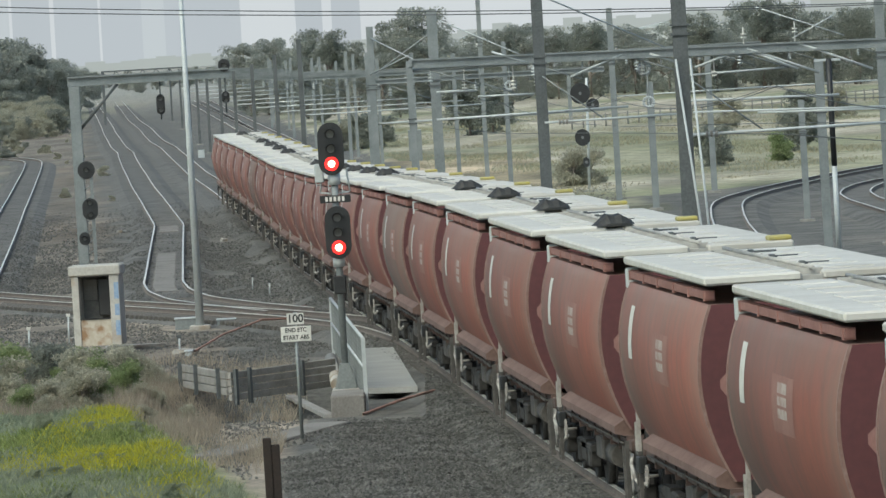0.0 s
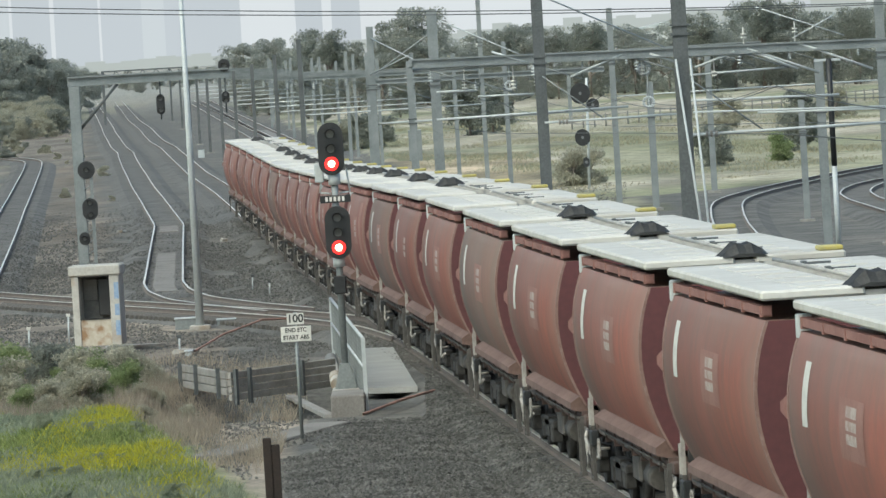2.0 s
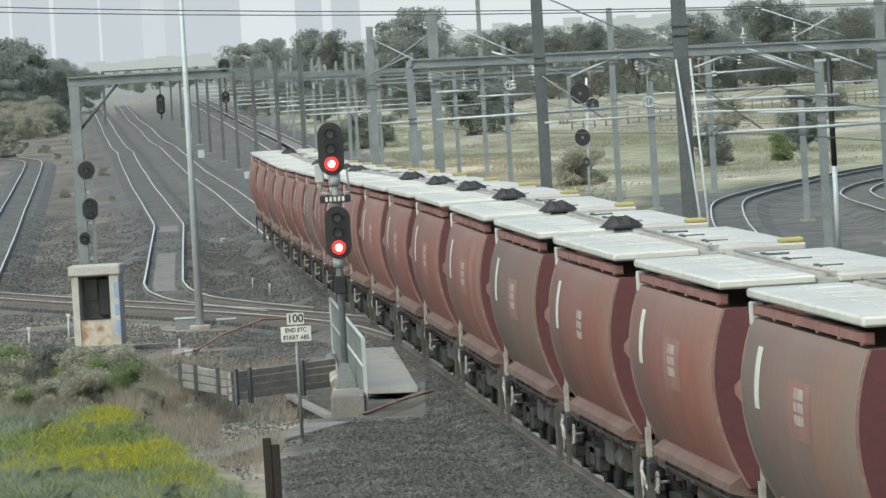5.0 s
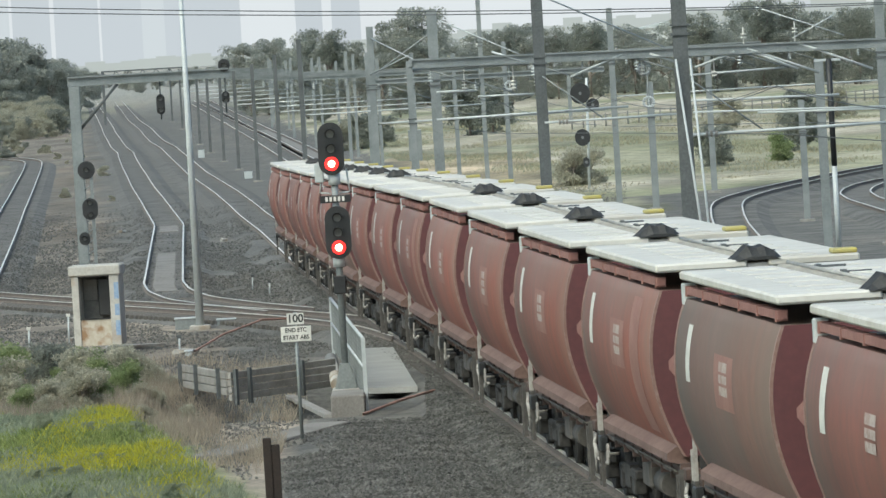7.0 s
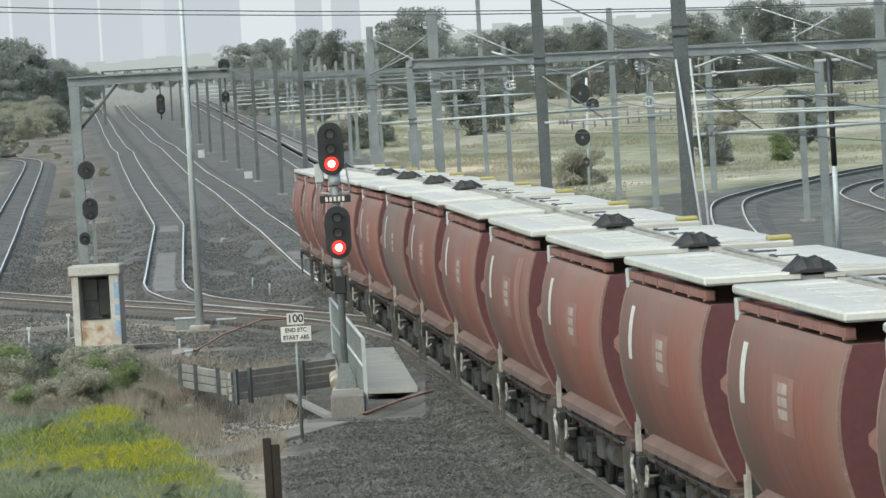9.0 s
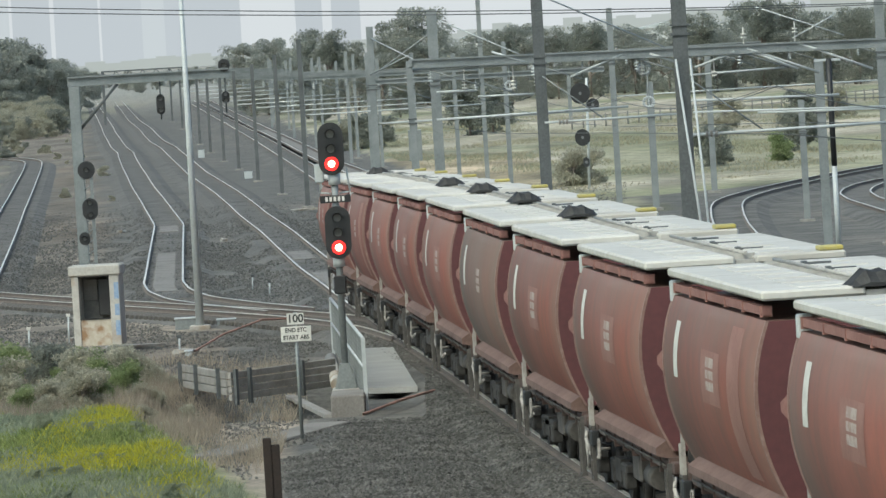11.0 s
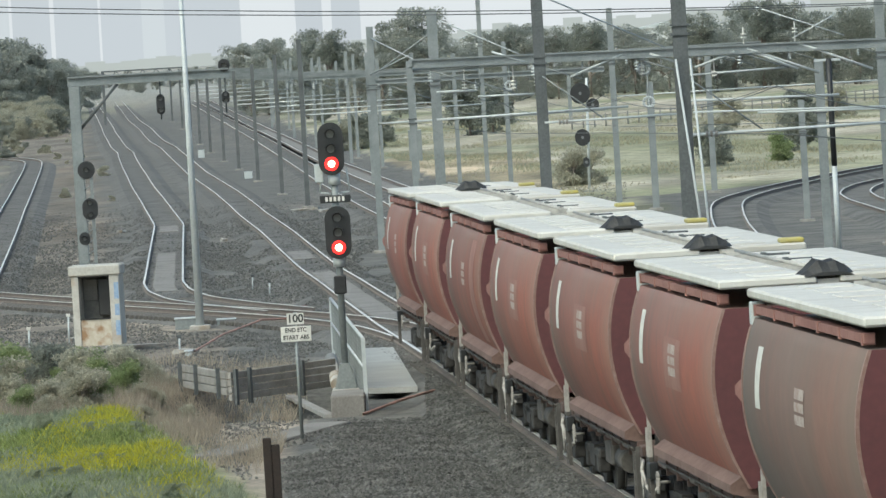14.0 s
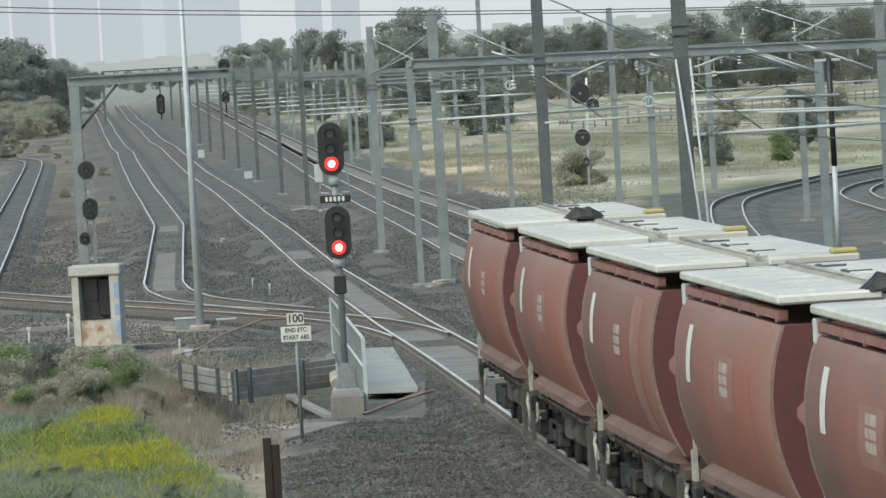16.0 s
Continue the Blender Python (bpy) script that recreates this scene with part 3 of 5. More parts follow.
def wagon(me, label, vent=True, yellow=True, panel=True, band=False):
    w = empty("hopper_wagon", label=label, category="freight wagon", group="hopper train")
    body = share("body", me["body"], w)
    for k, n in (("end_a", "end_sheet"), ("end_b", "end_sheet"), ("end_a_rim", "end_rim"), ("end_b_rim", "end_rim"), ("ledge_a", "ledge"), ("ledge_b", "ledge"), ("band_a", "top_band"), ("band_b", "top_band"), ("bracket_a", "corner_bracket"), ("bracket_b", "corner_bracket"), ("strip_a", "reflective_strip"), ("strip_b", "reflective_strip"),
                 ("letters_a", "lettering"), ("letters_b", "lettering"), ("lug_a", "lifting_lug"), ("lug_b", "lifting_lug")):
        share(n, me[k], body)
    for k in "ab":
        if panel:
            share("faded_panel", me["panel_" + k], body)
        if band:
            share("repainted_band", me["repaint_" + k], body)
    for k in ("lid_a", "lid_b"):
        share("lid", me[k], w)["label"] = "white ribbed fibreglass lid"
    share("lid_gear", me["lid_gear"], w)
    for y in (-2.4, .8, 3.2):
        share("strap", me["strap"], w, pose(0, y, 0))
    if vent:
        share("vent_cover", me["vent"], w)["label"] = "black rubber vent cover"
    if yellow:
        share("step_block", me["yellow_block"], w)["label"] = "yellow painted step block"
    under = share("underframe", me["underframe"], w)
    for k, n in (("brake_pipe", "brake_pipe"), ("sill_a", "side_sill"), ("sill_b", "side_sill"), ("hose_a", "air_hose"), ("hose_b", "air_hose"), ("wheel_a", "brake_wheel"), ("wheel_b", "brake_wheel"), ("tank_a", "air_reservoir"), ("tank_b", "air_reservoir"), ("ladder_a", "ladder"), ("ladder_b", "ladder"), ("grab_a", "grab_rail"), ("grab_b", "grab_rail"), ("step_a", "step"), ("step_b", "step"), ("box_a", "handbrake_box"), ("box_b", "handbrake_box")):
        share(n, me[k], under)
    wheels = []
    for y in (-4.35, 4.35):
        b = share("bogie", me["bogie_frame"], w, pose(0, y, 0))
        for d in (-.9, .9):
            wheels.append(share("wheelset", me["wheelset"], b, pose(0, d, .46)))
    return w, wheels


TAIL_S = MAIN.s_of(130.0)
SPEED = 15.85
TRAIN = []
for i in range(25):
    dusty = i in (6, 14, 17)
    TRAIN.append(wagon(WAGON_DUST if dusty else WAGON_RED,
                       "dust-greyed red hopper wagon under white lids" if dusty else "barrel-sided red hopper wagon under white lids",
                       vent=i not in (1, 2, 7, 8, 15, 16, 21, 22, 23), yellow=True, panel=i not in (0, 2, 6, 15), band=i in (2, 9, 13)))


def rolling(i, t):
    """Pose of wagon i, counted from the tail, at t seconds."""
    s = TAIL_S - 4.95 - PITCH * i + SPEED * (16.0 - t)
    a, b = MAIN.at_s(s - 4.35), MAIN.at_s(s + 4.35)
    d = b - a
    return Matrix.Translation((a + b) / 2) @ Euler((math.atan2(d.z, d.y), 0, -math.atan2(d.x, d.y))).to_matrix().to_4x4()


def motions():
    times = [k * .5 for k in range(33)]
    for i, (w, wheels) in enumerate(TRAIN):
        walk(w, [(t, rolling(i, t)) for t in times])
    # wheels turn once in every 2.89 m
    turns = [(k / 30, math.degrees(SPEED * (k / 30) / .46)) for k in range(481)]
    for w, wheels in TRAIN:
        for ws in wheels:
            at = ws.matrix_basis.translation.copy()
            walk(ws, [(t, pose(at.x, at.y, at.z, a)) for t, a in turns])


# ---- masts, portals and wires ----
def mast(x, y, h, w=.30, dark=False, label="", name="overhead_mast"):
    z = level(y) - .45
    m = empty(name, pose(x, y, z), label=label or ("dark weathered steel overhead line mast" if dark else "grey galvanised steel overhead line mast"), category="mast")
    bm = B()
    a, f = w / 2, .03
    pr = [(-a, -a), (a, -a), (a, -a + f), (f, -a + f), (f, a - f), (a, a - f), (a, a), (-a, a), (-a, a - f), (-f, a - f), (-f, -a + f), (-a, -a + f)]
    lo = [bm.verts.new((p, q, 0)) for p, q in pr]
    hi = [bm.verts.new((p, q, h)) for p, q in pr]
    for i in range(12):
        bm.faces.new((lo[i], lo[(i + 1) % 12], hi[(i + 1) % 12], hi[i]))
    bm.faces.new(hi)
    bm.faces.new(lo[::-1])
    part("column", bm, M_STEEL_DARK if dark else M_STEEL, m)
    bm = B()
    box(bm, -.36, .36, -.36, .36, 0, .16, .03)
    part("footing", bm, M_WOODWALL, m, "weathered concrete footing")
    bm = B()
    box(bm, -a - .05, a + .05, -a - .05, a + .05, h * .72, h * .72 + .06)
    box(bm, -a - .05, a + .05, -a - .05, a + .05, h * .74, h * .74 + .05)
    part("clamp", bm, M_STEEL_DARK, m)
    return m


for x, y, h, w, d in ((6.2, 155, 11.6, .36, True), (3.45, 200, 11.2, .36, True), (.07, 245, 10.8, .40, False), (-2.84, 290, 10.6, .32, False), (-8.15, 383, 10.4, .28, True),
                      (-10.7, 423, 9.6, .26, True), (-13.73, 473, 9.0, .26, True), (-16.77, 524, 8.4, .26, True), (-19.45, 567, 8.2, .26, True), (-22.6, 621, 8.2, .26, True),
                      (-26, 684, 8.2, .26, True), (-29.6, 752, 8.2, .26, True), (-34, 835, 8.2, .26, True), (-39.5, 935, 8.2, .26, True),
                      (-.9, 241, 8.8, .24, False), (3.3, 421, 13, .30, False), (-4.45, 424, 9.4, .28, False), (9.8, 340, 11, .32, False), (11.55, 333, 6.9, .36, False),
                      (16, 362, 8.3, .34, False), (17.66, 300, 5.9, .30, False), (16.0, 258, 8.0, .36, False), (18.9, 262, 11, .36, False), (14.9, 685, 5.4, .4, False),
                      (-7.2, 520, 9.5, .28, False), (-11.6, 600, 9, .28, False), (-15.5, 680, 9, .28, False), (-20.5, 780, 9, .28, False)):
    mast(x, y, h, w, d)
for y, h in ((350, 9.5), (395, 9.0), (445, 9.2), (497, 8.8), (545, 9.2), (590, 8.6), (640, 9.0), (700, 8.6), (765, 8.6), (840, 8.6)):
    mast(float(np.interp(y, EAST_2.y, EAST_2.x)) + 3.4, y, h, .26)


def girder(bm, x0, x1, y, z, deep, w=.12, fall=0.0):
    """An I-section along x, top at z + 0.07."""
    t = z + .07
    pr = [(y - w, t), (y + w, t), (y + w, z), (y + .02, z), (y + .02, z - deep + .07), (y + w, z - deep + .07), (y + w, z - deep), (y - w, z - deep), (y - w, z - deep + .07), (y - .02, z - deep + .07), (y - .02, z), (y - w, z)]
    a = [bm.verts.new((x0, p, q)) for p, q in pr]
    b = [bm.verts.new((x1, p, q - fall)) for p, q in pr]
    for i in range(12):
        bm.faces.new((a[i], a[(i + 1) % 12], b[(i + 1) % 12], b[i]))
    bm.faces.new(a[::-1])
    bm.faces.new(b)
    return bm


def portal(x0, x1, y, z, zt, deep=.36, fall=0.0):
    p = empty("overhead_portal", label="grey steel portal beam with registration tube across the tracks", category="portal")
    bm = B()
    girder(bm, x0, x1, y, z, deep, fall=fall)
    part("beam", bm, M_STEEL, p)
    if zt:
        bm = B()
        rod(bm, (x0, y, zt), (x1, y, zt + .05), .045)
        part("registration_tube", bm, M_STEEL_PALE, p, "slim pale steel tube")
    for i in range(int((x1 - x0) / 4)):
        xc = x0 + 2 + i * 4
        bm = B()
        rod(bm, (xc - 1.2, y, z - deep - .1), (xc + .7, y, z - deep - .8), .03)
        rod(bm, (xc + .7, y, z - deep - .8), (xc + .7, y, z - deep), .025)
        part("cantilever", bm, M_STEEL, p)
        bm = B()
        rod(bm, (xc - 1.2, y, z - deep - .02), (xc - 1.2, y, z - deep - .62), .02)
        for j in range(3):
            rod(bm, (xc - 1.2, y, z - deep - .25 - j * .12), (xc - 1.2, y, z - deep - .31 - j * .12), .09)
        part("insulator", bm, M_STEEL_PALE, p, "pale ribbed insulator")
    return p


p_near = portal(-.9, 18.9, 241, 7.28, 0, .30, .25)
for a, b in (((12.21, 241.0, 7.01), (14.96, 241.0, 5.93)), ((12.38, 241.0, 6.87), (14.14, 241.0, 6.11)), ((14.19, 241.0, 7.12), (17.05, 241.0, 5.94)), ((5.33, 241.0, 6.31), (7.35, 241.0, 7.05)), ((9.41, 241.0, 6.65), (8.44, 241.0, 7.03)), ((2.32, 241.0, 7.45), (3.72, 241.0, 6.93)), ((10.16, 241.0, 6.39), (11.72, 241.0, 6.91))):
    bm = B()
    rod(bm, a, b, .05)
    part("cantilever_arm", bm, M_STEEL_PALE, p_near, "pale tubular cantilever arm")
# registration tubes and stays below the beam
for a, b, r in (((-.85, 241.2, 6.90), (3.8, 241.2, 6.95), .07), ((.1, 241.2, 6.01), (1.6, 241.2, 6.0), .05), ((1.7, 241.2, 5.75), (3.9, 241.2, 5.73), .045), ((.05, 241.2, 4.94), (7.5, 241.2, 5.03), .05),
                ((9.9, 241.2, 5.11), (15.7, 241.2, 5.02), .05), ((10.0, 241.2, 4.66), (18.8, 241.2, 4.42), .045), ((12.5, 241.2, 4.50), (18.8, 241.2, 4.35), .045), ((9.7, 241.2, 6.10), (14.0, 241.2, 6.20), .045), ((9.6, 241.2, 6.85), (12.6, 241.2, 6.78), .04)):
    bm = B()
    rod(bm, a, b, r)
    part("registration_tube", bm, M_STEEL_PALE, p_near, "slim pale steel tube")
for x, z, k in ((4.0, 6.35, 3), (3.1, 6.3, 3), (8.1, 6.55, 3), (10.9, 6.2, 2), (13.9, 6.9, 2), (1.2, 6.4, 3), (12.1, 7.6, 2), (14.1, 7.7, 2)):
    bm = B()
    for q in range(k):
        rod(bm, (x, 241.2, z - q * .13), (x, 241.2, z - q * .13 - .06), .11)
    rod(bm, (x, 241.2, min(z - k * .13, 6.8)), (x, 241.2, max(z + .25, 7.0)), .025)
    part("insulator", bm, M_WHITE, p_near, "white ribbed insulator")
for x, z, r in ((8.2, 6.45, .22), (8.3, 5.15, .2), (2.95, 6.1, .16)):
    bm = B()
    for w in range(12):
        a, b = w * math.pi / 6, (w + 1) * math.pi / 6
        rod(bm, (x + r * math.cos(a), 241.3, z + r * math.sin(a)), (x + r * math.cos(b), 241.3, z + r * math.sin(b)), .06, n=5)
    rod(bm, (x, 241.3, z - r), (x, 241.3, z + r), .03, n=5)
    rod(bm, (x, 241.3, z + r), (x, 241.3, 7.0), .025, n=5)
    part("tension_wheel", bm, M_STEEL_PALE, p_near, "pale grooved tensioning wheel")
# brackets on the two nearest masts reach over the tracks
for x0, x1, y, z in ((3.5, 7.75, 199.7, 5.17), (6.3, 11.6, 156, 5.27)):
    br = empty("mast_bracket", label="pale tubular bracket arm clamped to a dark mast", category="bracket")
    bm = B()
    rod(bm, (x0, y, z), (x1, y, z + .04), .04)
    part("arm", bm, M_STEEL_PALE, br)
    bm = B()
    rod(bm, (x0, y, z + 1.5), (x0 + 1.9, y, z + .03), .022)
    part("stay", bm, M_STEEL, br)
    bm = B()
    for q in range(3):
        rod(bm, (x0 + .45 + q * .12, y, z), (x0 + .51 + q * .12, y, z + .001), .09)
    part("insulator", bm, M_WOODWALL, br, "brown ribbed insulator")
# slack stays between masts
for a, b in (((.15, 245, 8.9), (3.4, 243, 7.3)), ((3.5, 200, 9.3), (9.0, 241, 7.25)), ((-2.8, 290, 8.3), (.0, 245.3, 6.9)), ((-.9, 241, 7.5), (-2.9, 290, 6.6)), ((12.6, 241, 8.6), (16.0, 241, 7.3)), ((14.0, 241, 7.3), (15.6, 241, 8.1)), ((.1, 245, 8.4), (-2.6, 290, 6.7))):
    bm = B()
    rod(bm, a, b, .028, n=5)
    part("stay_wire", bm, M_STEEL_PALE, p_near, "taut pale stay wire")
for x0, x1, y, z, zt in ((-2.84, 8, 290, 6.3, 4.3), (-8.15, 3, 383, 6.2, 3.9), (-10.7, 2, 423, 6.1, 3.8), (-13.7, -2, 473, 6.0, 3.7), (-16.8, -6, 524, 5.9, 3.6),
                         (-19.45, -9, 567, 5.8, 3.6), (-22.6, -13, 621, 5.8, 3.6), (-26, -15.5, 684, 5.8, 3.6), (-29.6, -19, 752, 5.8, 3.6), (-34, -24, 835, 5.8, 3.6), (9.8, 18, 340, 6.9, 4.4), (16, 30, 362, 6.5, 4.2)):
    portal(x0, x1, y, z, zt, .18)


def wire(name, pts, r, label, material=M_STEEL_DARK, sag=0.0):
    bm = B()
    run = [Vector(pts[0])]
    for a, b in zip(pts, pts[1:]):
        n = 16 if sag else 1
        for i in range(1, n + 1):
            k = i / n
            q = Vector(a).lerp(Vector(b), k)
            q.z -= sag * 4 * k * (1 - k)
            run.append(q)
    rings = []
    for i, p in enumerate(run):
        d = (run[min(i + 1, len(run) - 1)] - run[max(i - 1, 0)]).to_track_quat('Z', 'Y').to_matrix()
        rings.append([bm.verts.new(p + d @ Vector((r * math.cos(w * 1.2566), r * math.sin(w * 1.2566), 0))) for w in range(5)])
    for a, b in zip(rings, rings[1:]):
        for i in range(5):
            bm.faces.new((a[i], a[(i + 1) % 5], b[(i + 1) % 5], b[i])).smooth = True
    return tagged(part(name, bm, material), label, "cable")


# two supply cables that cross above the yard
for da, db in ((0, 0), (-.21, .02)):
    wire("supply_cable", [(-30, 178, 11.49 + da), (31, 178, 8.30 + db)], .016, "dark supply cable spanning the yard", sag=1.07)
for ln, off in ((EAST_1, 0), (EAST_2, 0)):
    ys_w = [110, 155, 200, 245, 290, 335, 383, 423, 473, 524, 567, 621, 684, 752, 835]
    P = [ln.at_y(v) for v in ys_w if v > ln.y[0]]
    wire("contact_wire", [(p.x, p.y, p.z + 5.3) for p in P], .012, "thin copper contact wire over the track")
    wire("catenary_wire", [(p.x, p.y, p.z + 6.5) for p in P], .012, "thin catenary wire over the track", sag=.5)

# tall thin pole
z = level(204.8) - .45
pl = empty("yard_pole", pose(-8.14, 204.8, z), label="tall pale tapering steel pole", category="pole")
bm = B()
rod(bm, (0, 0, .1), (0, 0, 13.5), .14, .06, 12)
part("shaft", bm, M_STEEL_PALE, pl)
bm = B()
box(bm, -.35, .35, -.35, .35, 0, .18, .03)
part("base_plate", bm, M_CONCRETE, pl)


# ---- signals ----
def head(parent, m, lit, n=3, w=.62, h=1.28, cowl=True):
    """A rounded black target with its lamps; faces the viewer (-y)."""
    bm = B()
    prof = []
    r = w / 2
    for i in range(13):
        a = math.pi * i / 12
        prof.append((r * math.cos(a), h / 2 - r + r * math.sin(a)))
    for i in range(13):
        a = math.pi + math.pi * i / 12
        prof.append((r * math.cos(a), -h / 2 + r + r * math.sin(a)))
    prism(bm, prof, -.03, .03)
    box(bm, -r * .55, r * .55, .03, .25, -h * .42, h * .42, .02)
    hd = share("signal_head", mesh_of("signal_head", bm, M_BLACK), parent, m)
    for i in range(n):
        zz = h * .28 - i * (h * .56 / max(1, n - 1)) if n > 1 else 0
        bm = B()
        # a lit lamp's red disc is widened to include the glow around its core
        rod(bm, (0, -.032, zz), (0, -.06, zz), .165 if lit == i else .095, n=20)
        on = lit == i
        lamp = share("lamp", mesh_of("lamp", bm, M_RED if on else M_LENS_OFF), hd)
        if on:
            bm = B()
            rod(bm, (0, -.061, zz), (0, -.066, zz), .088, n=16)
            share("lamp_core", mesh_of("lamp_core", bm, M_RED_CORE), lamp)
        bm = B()
        ring = [(math.cos(a) * .13, math.sin(a) * .13) for a in np.linspace(-.2, math.pi + .2, 14)]
        for (xa, za), (xb, zb) in zip(ring, ring[1:]):
            v = [bm.verts.new(p) for p in ((xa, -.03, zz + za), (xb, -.03, zz + zb), (xb, -.26, zz + zb), (xa, -.26, zz + za))]
            u = [bm.verts.new(p) for p in ((xa * .94, -.03, zz + za * .94), (xb * .94, -.03, zz + zb * .94), (xb * .94, -.26, zz + zb * .94), (xa * .94, -.26, zz + za * .94))]
            bm.faces.new(v)
            bm.faces.new(u[::-1])
            bm.faces.new((v[2], v[3], u[3], u[2]))
        if cowl:
            share("cowl", mesh_of("cowl", bm, M_BLACK), hd)
        else:
            bm.free()
    return hd


SX, SY = -2.52, 149.8
SZ = -.25
sg = empty("colour_light_signal", pose(SX, SY, SZ), label="two-headed colour light signal, both heads showing red", category="signal")
bm = B()
rod(bm, (0, 0, .1), (0, 0, 6.0), .085, n=12)
part("post", bm, M_STEEL, sg)
bm = B()
prism(bm, [(-.27, 0), (.27, 0), (.12, .62), (-.12, .62)], -.20, .20)
part("post_base", bm, M_STEEL, sg)
head(sg, pose(-.04, -.16, 5.80), 2)
head(sg, pose(.02, -.16, 3.78), 2)
for zz in (4.93, 2.95):
    bm = B()
    rod(bm, (0, 0, zz), (0, 0, zz + .3), .15, n=12)
    part("post_cap", bm, M_STEEL_PALE, sg, "pale junction collar")
bm = B()
box(bm, -.37, .37, -.14, -.10, 4.50, 4.68, .01)
pn = part("number_plate", bm, M_BLACK, sg, "black plate with pale figures")
bm = B()
for i in range(5):
    box(bm, -.24 + i * .1, -.18 + i * .1, -.147, -.141, 4.535, 4.645)
part("lettering", bm, M_WHITE, pn)
bm = B()
box(bm, -.15, .15, -.26, -.08, 2.30, 2.74, .03)
part("marker_lamp_box", bm, M_BLACK, sg, "small black lamp box")
bm = B()
for s in (-1, 1):
    rod(bm, (s * .36, .1, 4.75), (s * .30, .1, 5.3), .022, n=6)
    rod(bm, (s * .1, .1, 4.72), (s * .36, .1, 4.75), .022, n=6)
part("bracket", bm, M_STEEL_PALE, sg)
bm = B()
box(bm, -.47, -.25, .02, .2, 5.0, 5.45, .02)
part("relay_case", bm, M_STEEL_PALE, sg, "small pale case")


# signal gantry across the western tracks
GX, GY = -16.77, 290.5
gz = level(GY) - .45
ga = empty("signal_gantry", pose(GX, GY, gz), label="grey steel cantilever signal gantry with braced arm", category="signal gantry")
bm = B()
box(bm, -.25, .25, -.2, .2, 0, 8.62, .02)
part("column", bm, M_STEEL, ga)
bm = B()
girder(bm, -.3, 7.25, 0, 9.0, .38, .2)
part("arm", bm, M_STEEL, ga)
bm = B()
rod(bm, (.2, 0, 6.6), (2.05, 0, 8.65), .07)
part("brace", bm, M_STEEL_DARK, ga)
for xx, zz in ((4.0, 7.75), (7.05, 7.9)):
    bm = B()
    rod(bm, (xx, 0, zz - .9), (xx, 0, 8.65), .04)
    part("dropper", bm, M_STEEL_DARK, ga)
    head(ga, pose(xx, -.1, zz - .2), -1, 2, .36 if xx > 5 else .40, 0.55 if xx > 5 else .95)
head(ga, pose(7.05, -.1, 9.2), -1, 1, .55, .6)
sm = empty("signal_post", pose(-16.2, 286.5, level(286.5) - .45), label="grey lattice signal post with unlit black heads", category="signal")
bm = B()
for dx in (-.2, .2):
    box(bm, dx - .07, dx + .07, -.07, .07, 0, 4.7)
for zz in np.arange(.3, 4.6, .5):
    rod(bm, (-.16, 0, zz), (.16, 0, zz + .25), .025, n=5)
part("post", bm, M_STEEL, sm)
head(sm, pose(0, -.12, 4.75), -1, 1, .8, .82)
head(sm, pose(.08, -.12, 2.95), -1, 2, .72, 1.0)
head(sm, pose(-.25, -.12, 1.6), -1, 1, .5, .6)
# signal on the east side
se = empty("signal_post", pose(9.35, 388, level(388) - .45), label="slim pale signal post with black heads seen from behind", category="signal")
bm = B()
rod(bm, (0, 0, 0), (.2, 0, 7.0), .09)
part("post", bm, M_STEEL_PALE, se)
head(se, pose(-.25, -.12, 6.05), -1, 1, 1.25, 1.3, False)
head(se, pose(.5, -.12, 5.3), -1, 1, .8, .82, False)
head(se, pose(-.25, -.12, 3.3), -1, 1, .95, 1.05, False)
head(se, pose(-.1, -.12, 1.75), -1, 1, .4, .6, False)


# ---- trackside things ----
# speed board
z = level(131) - .22
sp = empty("speed_board", pose(-3.2, 131.1, z), label="white speed board on a slim grey post", category="sign")
bm = B()
rod(bm, (0, 0, 0), (0, 0, 2.68), .04, n=8)
part("post", bm, M_STEEL, sp)


def text(s, size, m, parent, material, wide=1.0):
    cu = bpy.data.curves.new("words", 'FONT')
    cu.body, cu.size, cu.align_x, cu.align_y, cu.extrude = s, size, 'CENTER', 'CENTER', .002
    cu.offset = size * .02
    ob = new("words_tmp", cu)
    dg = bpy.context.evaluated_depsgraph_get()
    me = bpy.data.meshes.new_from_object(ob.evaluated_get(dg))
    bpy.data.objects.remove(ob)
    me.materials.clear()
    me.materials.append(material)
    me.transform(Matrix.Diagonal((wide, 1, 1, 1)))
    return share("lettering", me, parent, m)


bm = B()
box(bm, -.18, .18, -.065, -.045, 2.42, 2.66, .004)
p1 = part("speed_plate", bm, M_WHITE, sp)
text("100", .235, pose(0, -.069, 2.54, 90), p1, M_BLACK, .98)
bm = B()
box(bm, -.32, .32, -.065, -.045, 2.06, 2.38, .004)
p2 = part("notice_plate", bm, M_WHITE, sp)
text("END ETC", .125, pose(0, -.069, 2.30, 90), p2, M_BLACK, .9)
text("START ABS", .125, pose(0, -.069, 2.145, 90), p2, M_BLACK, .9)

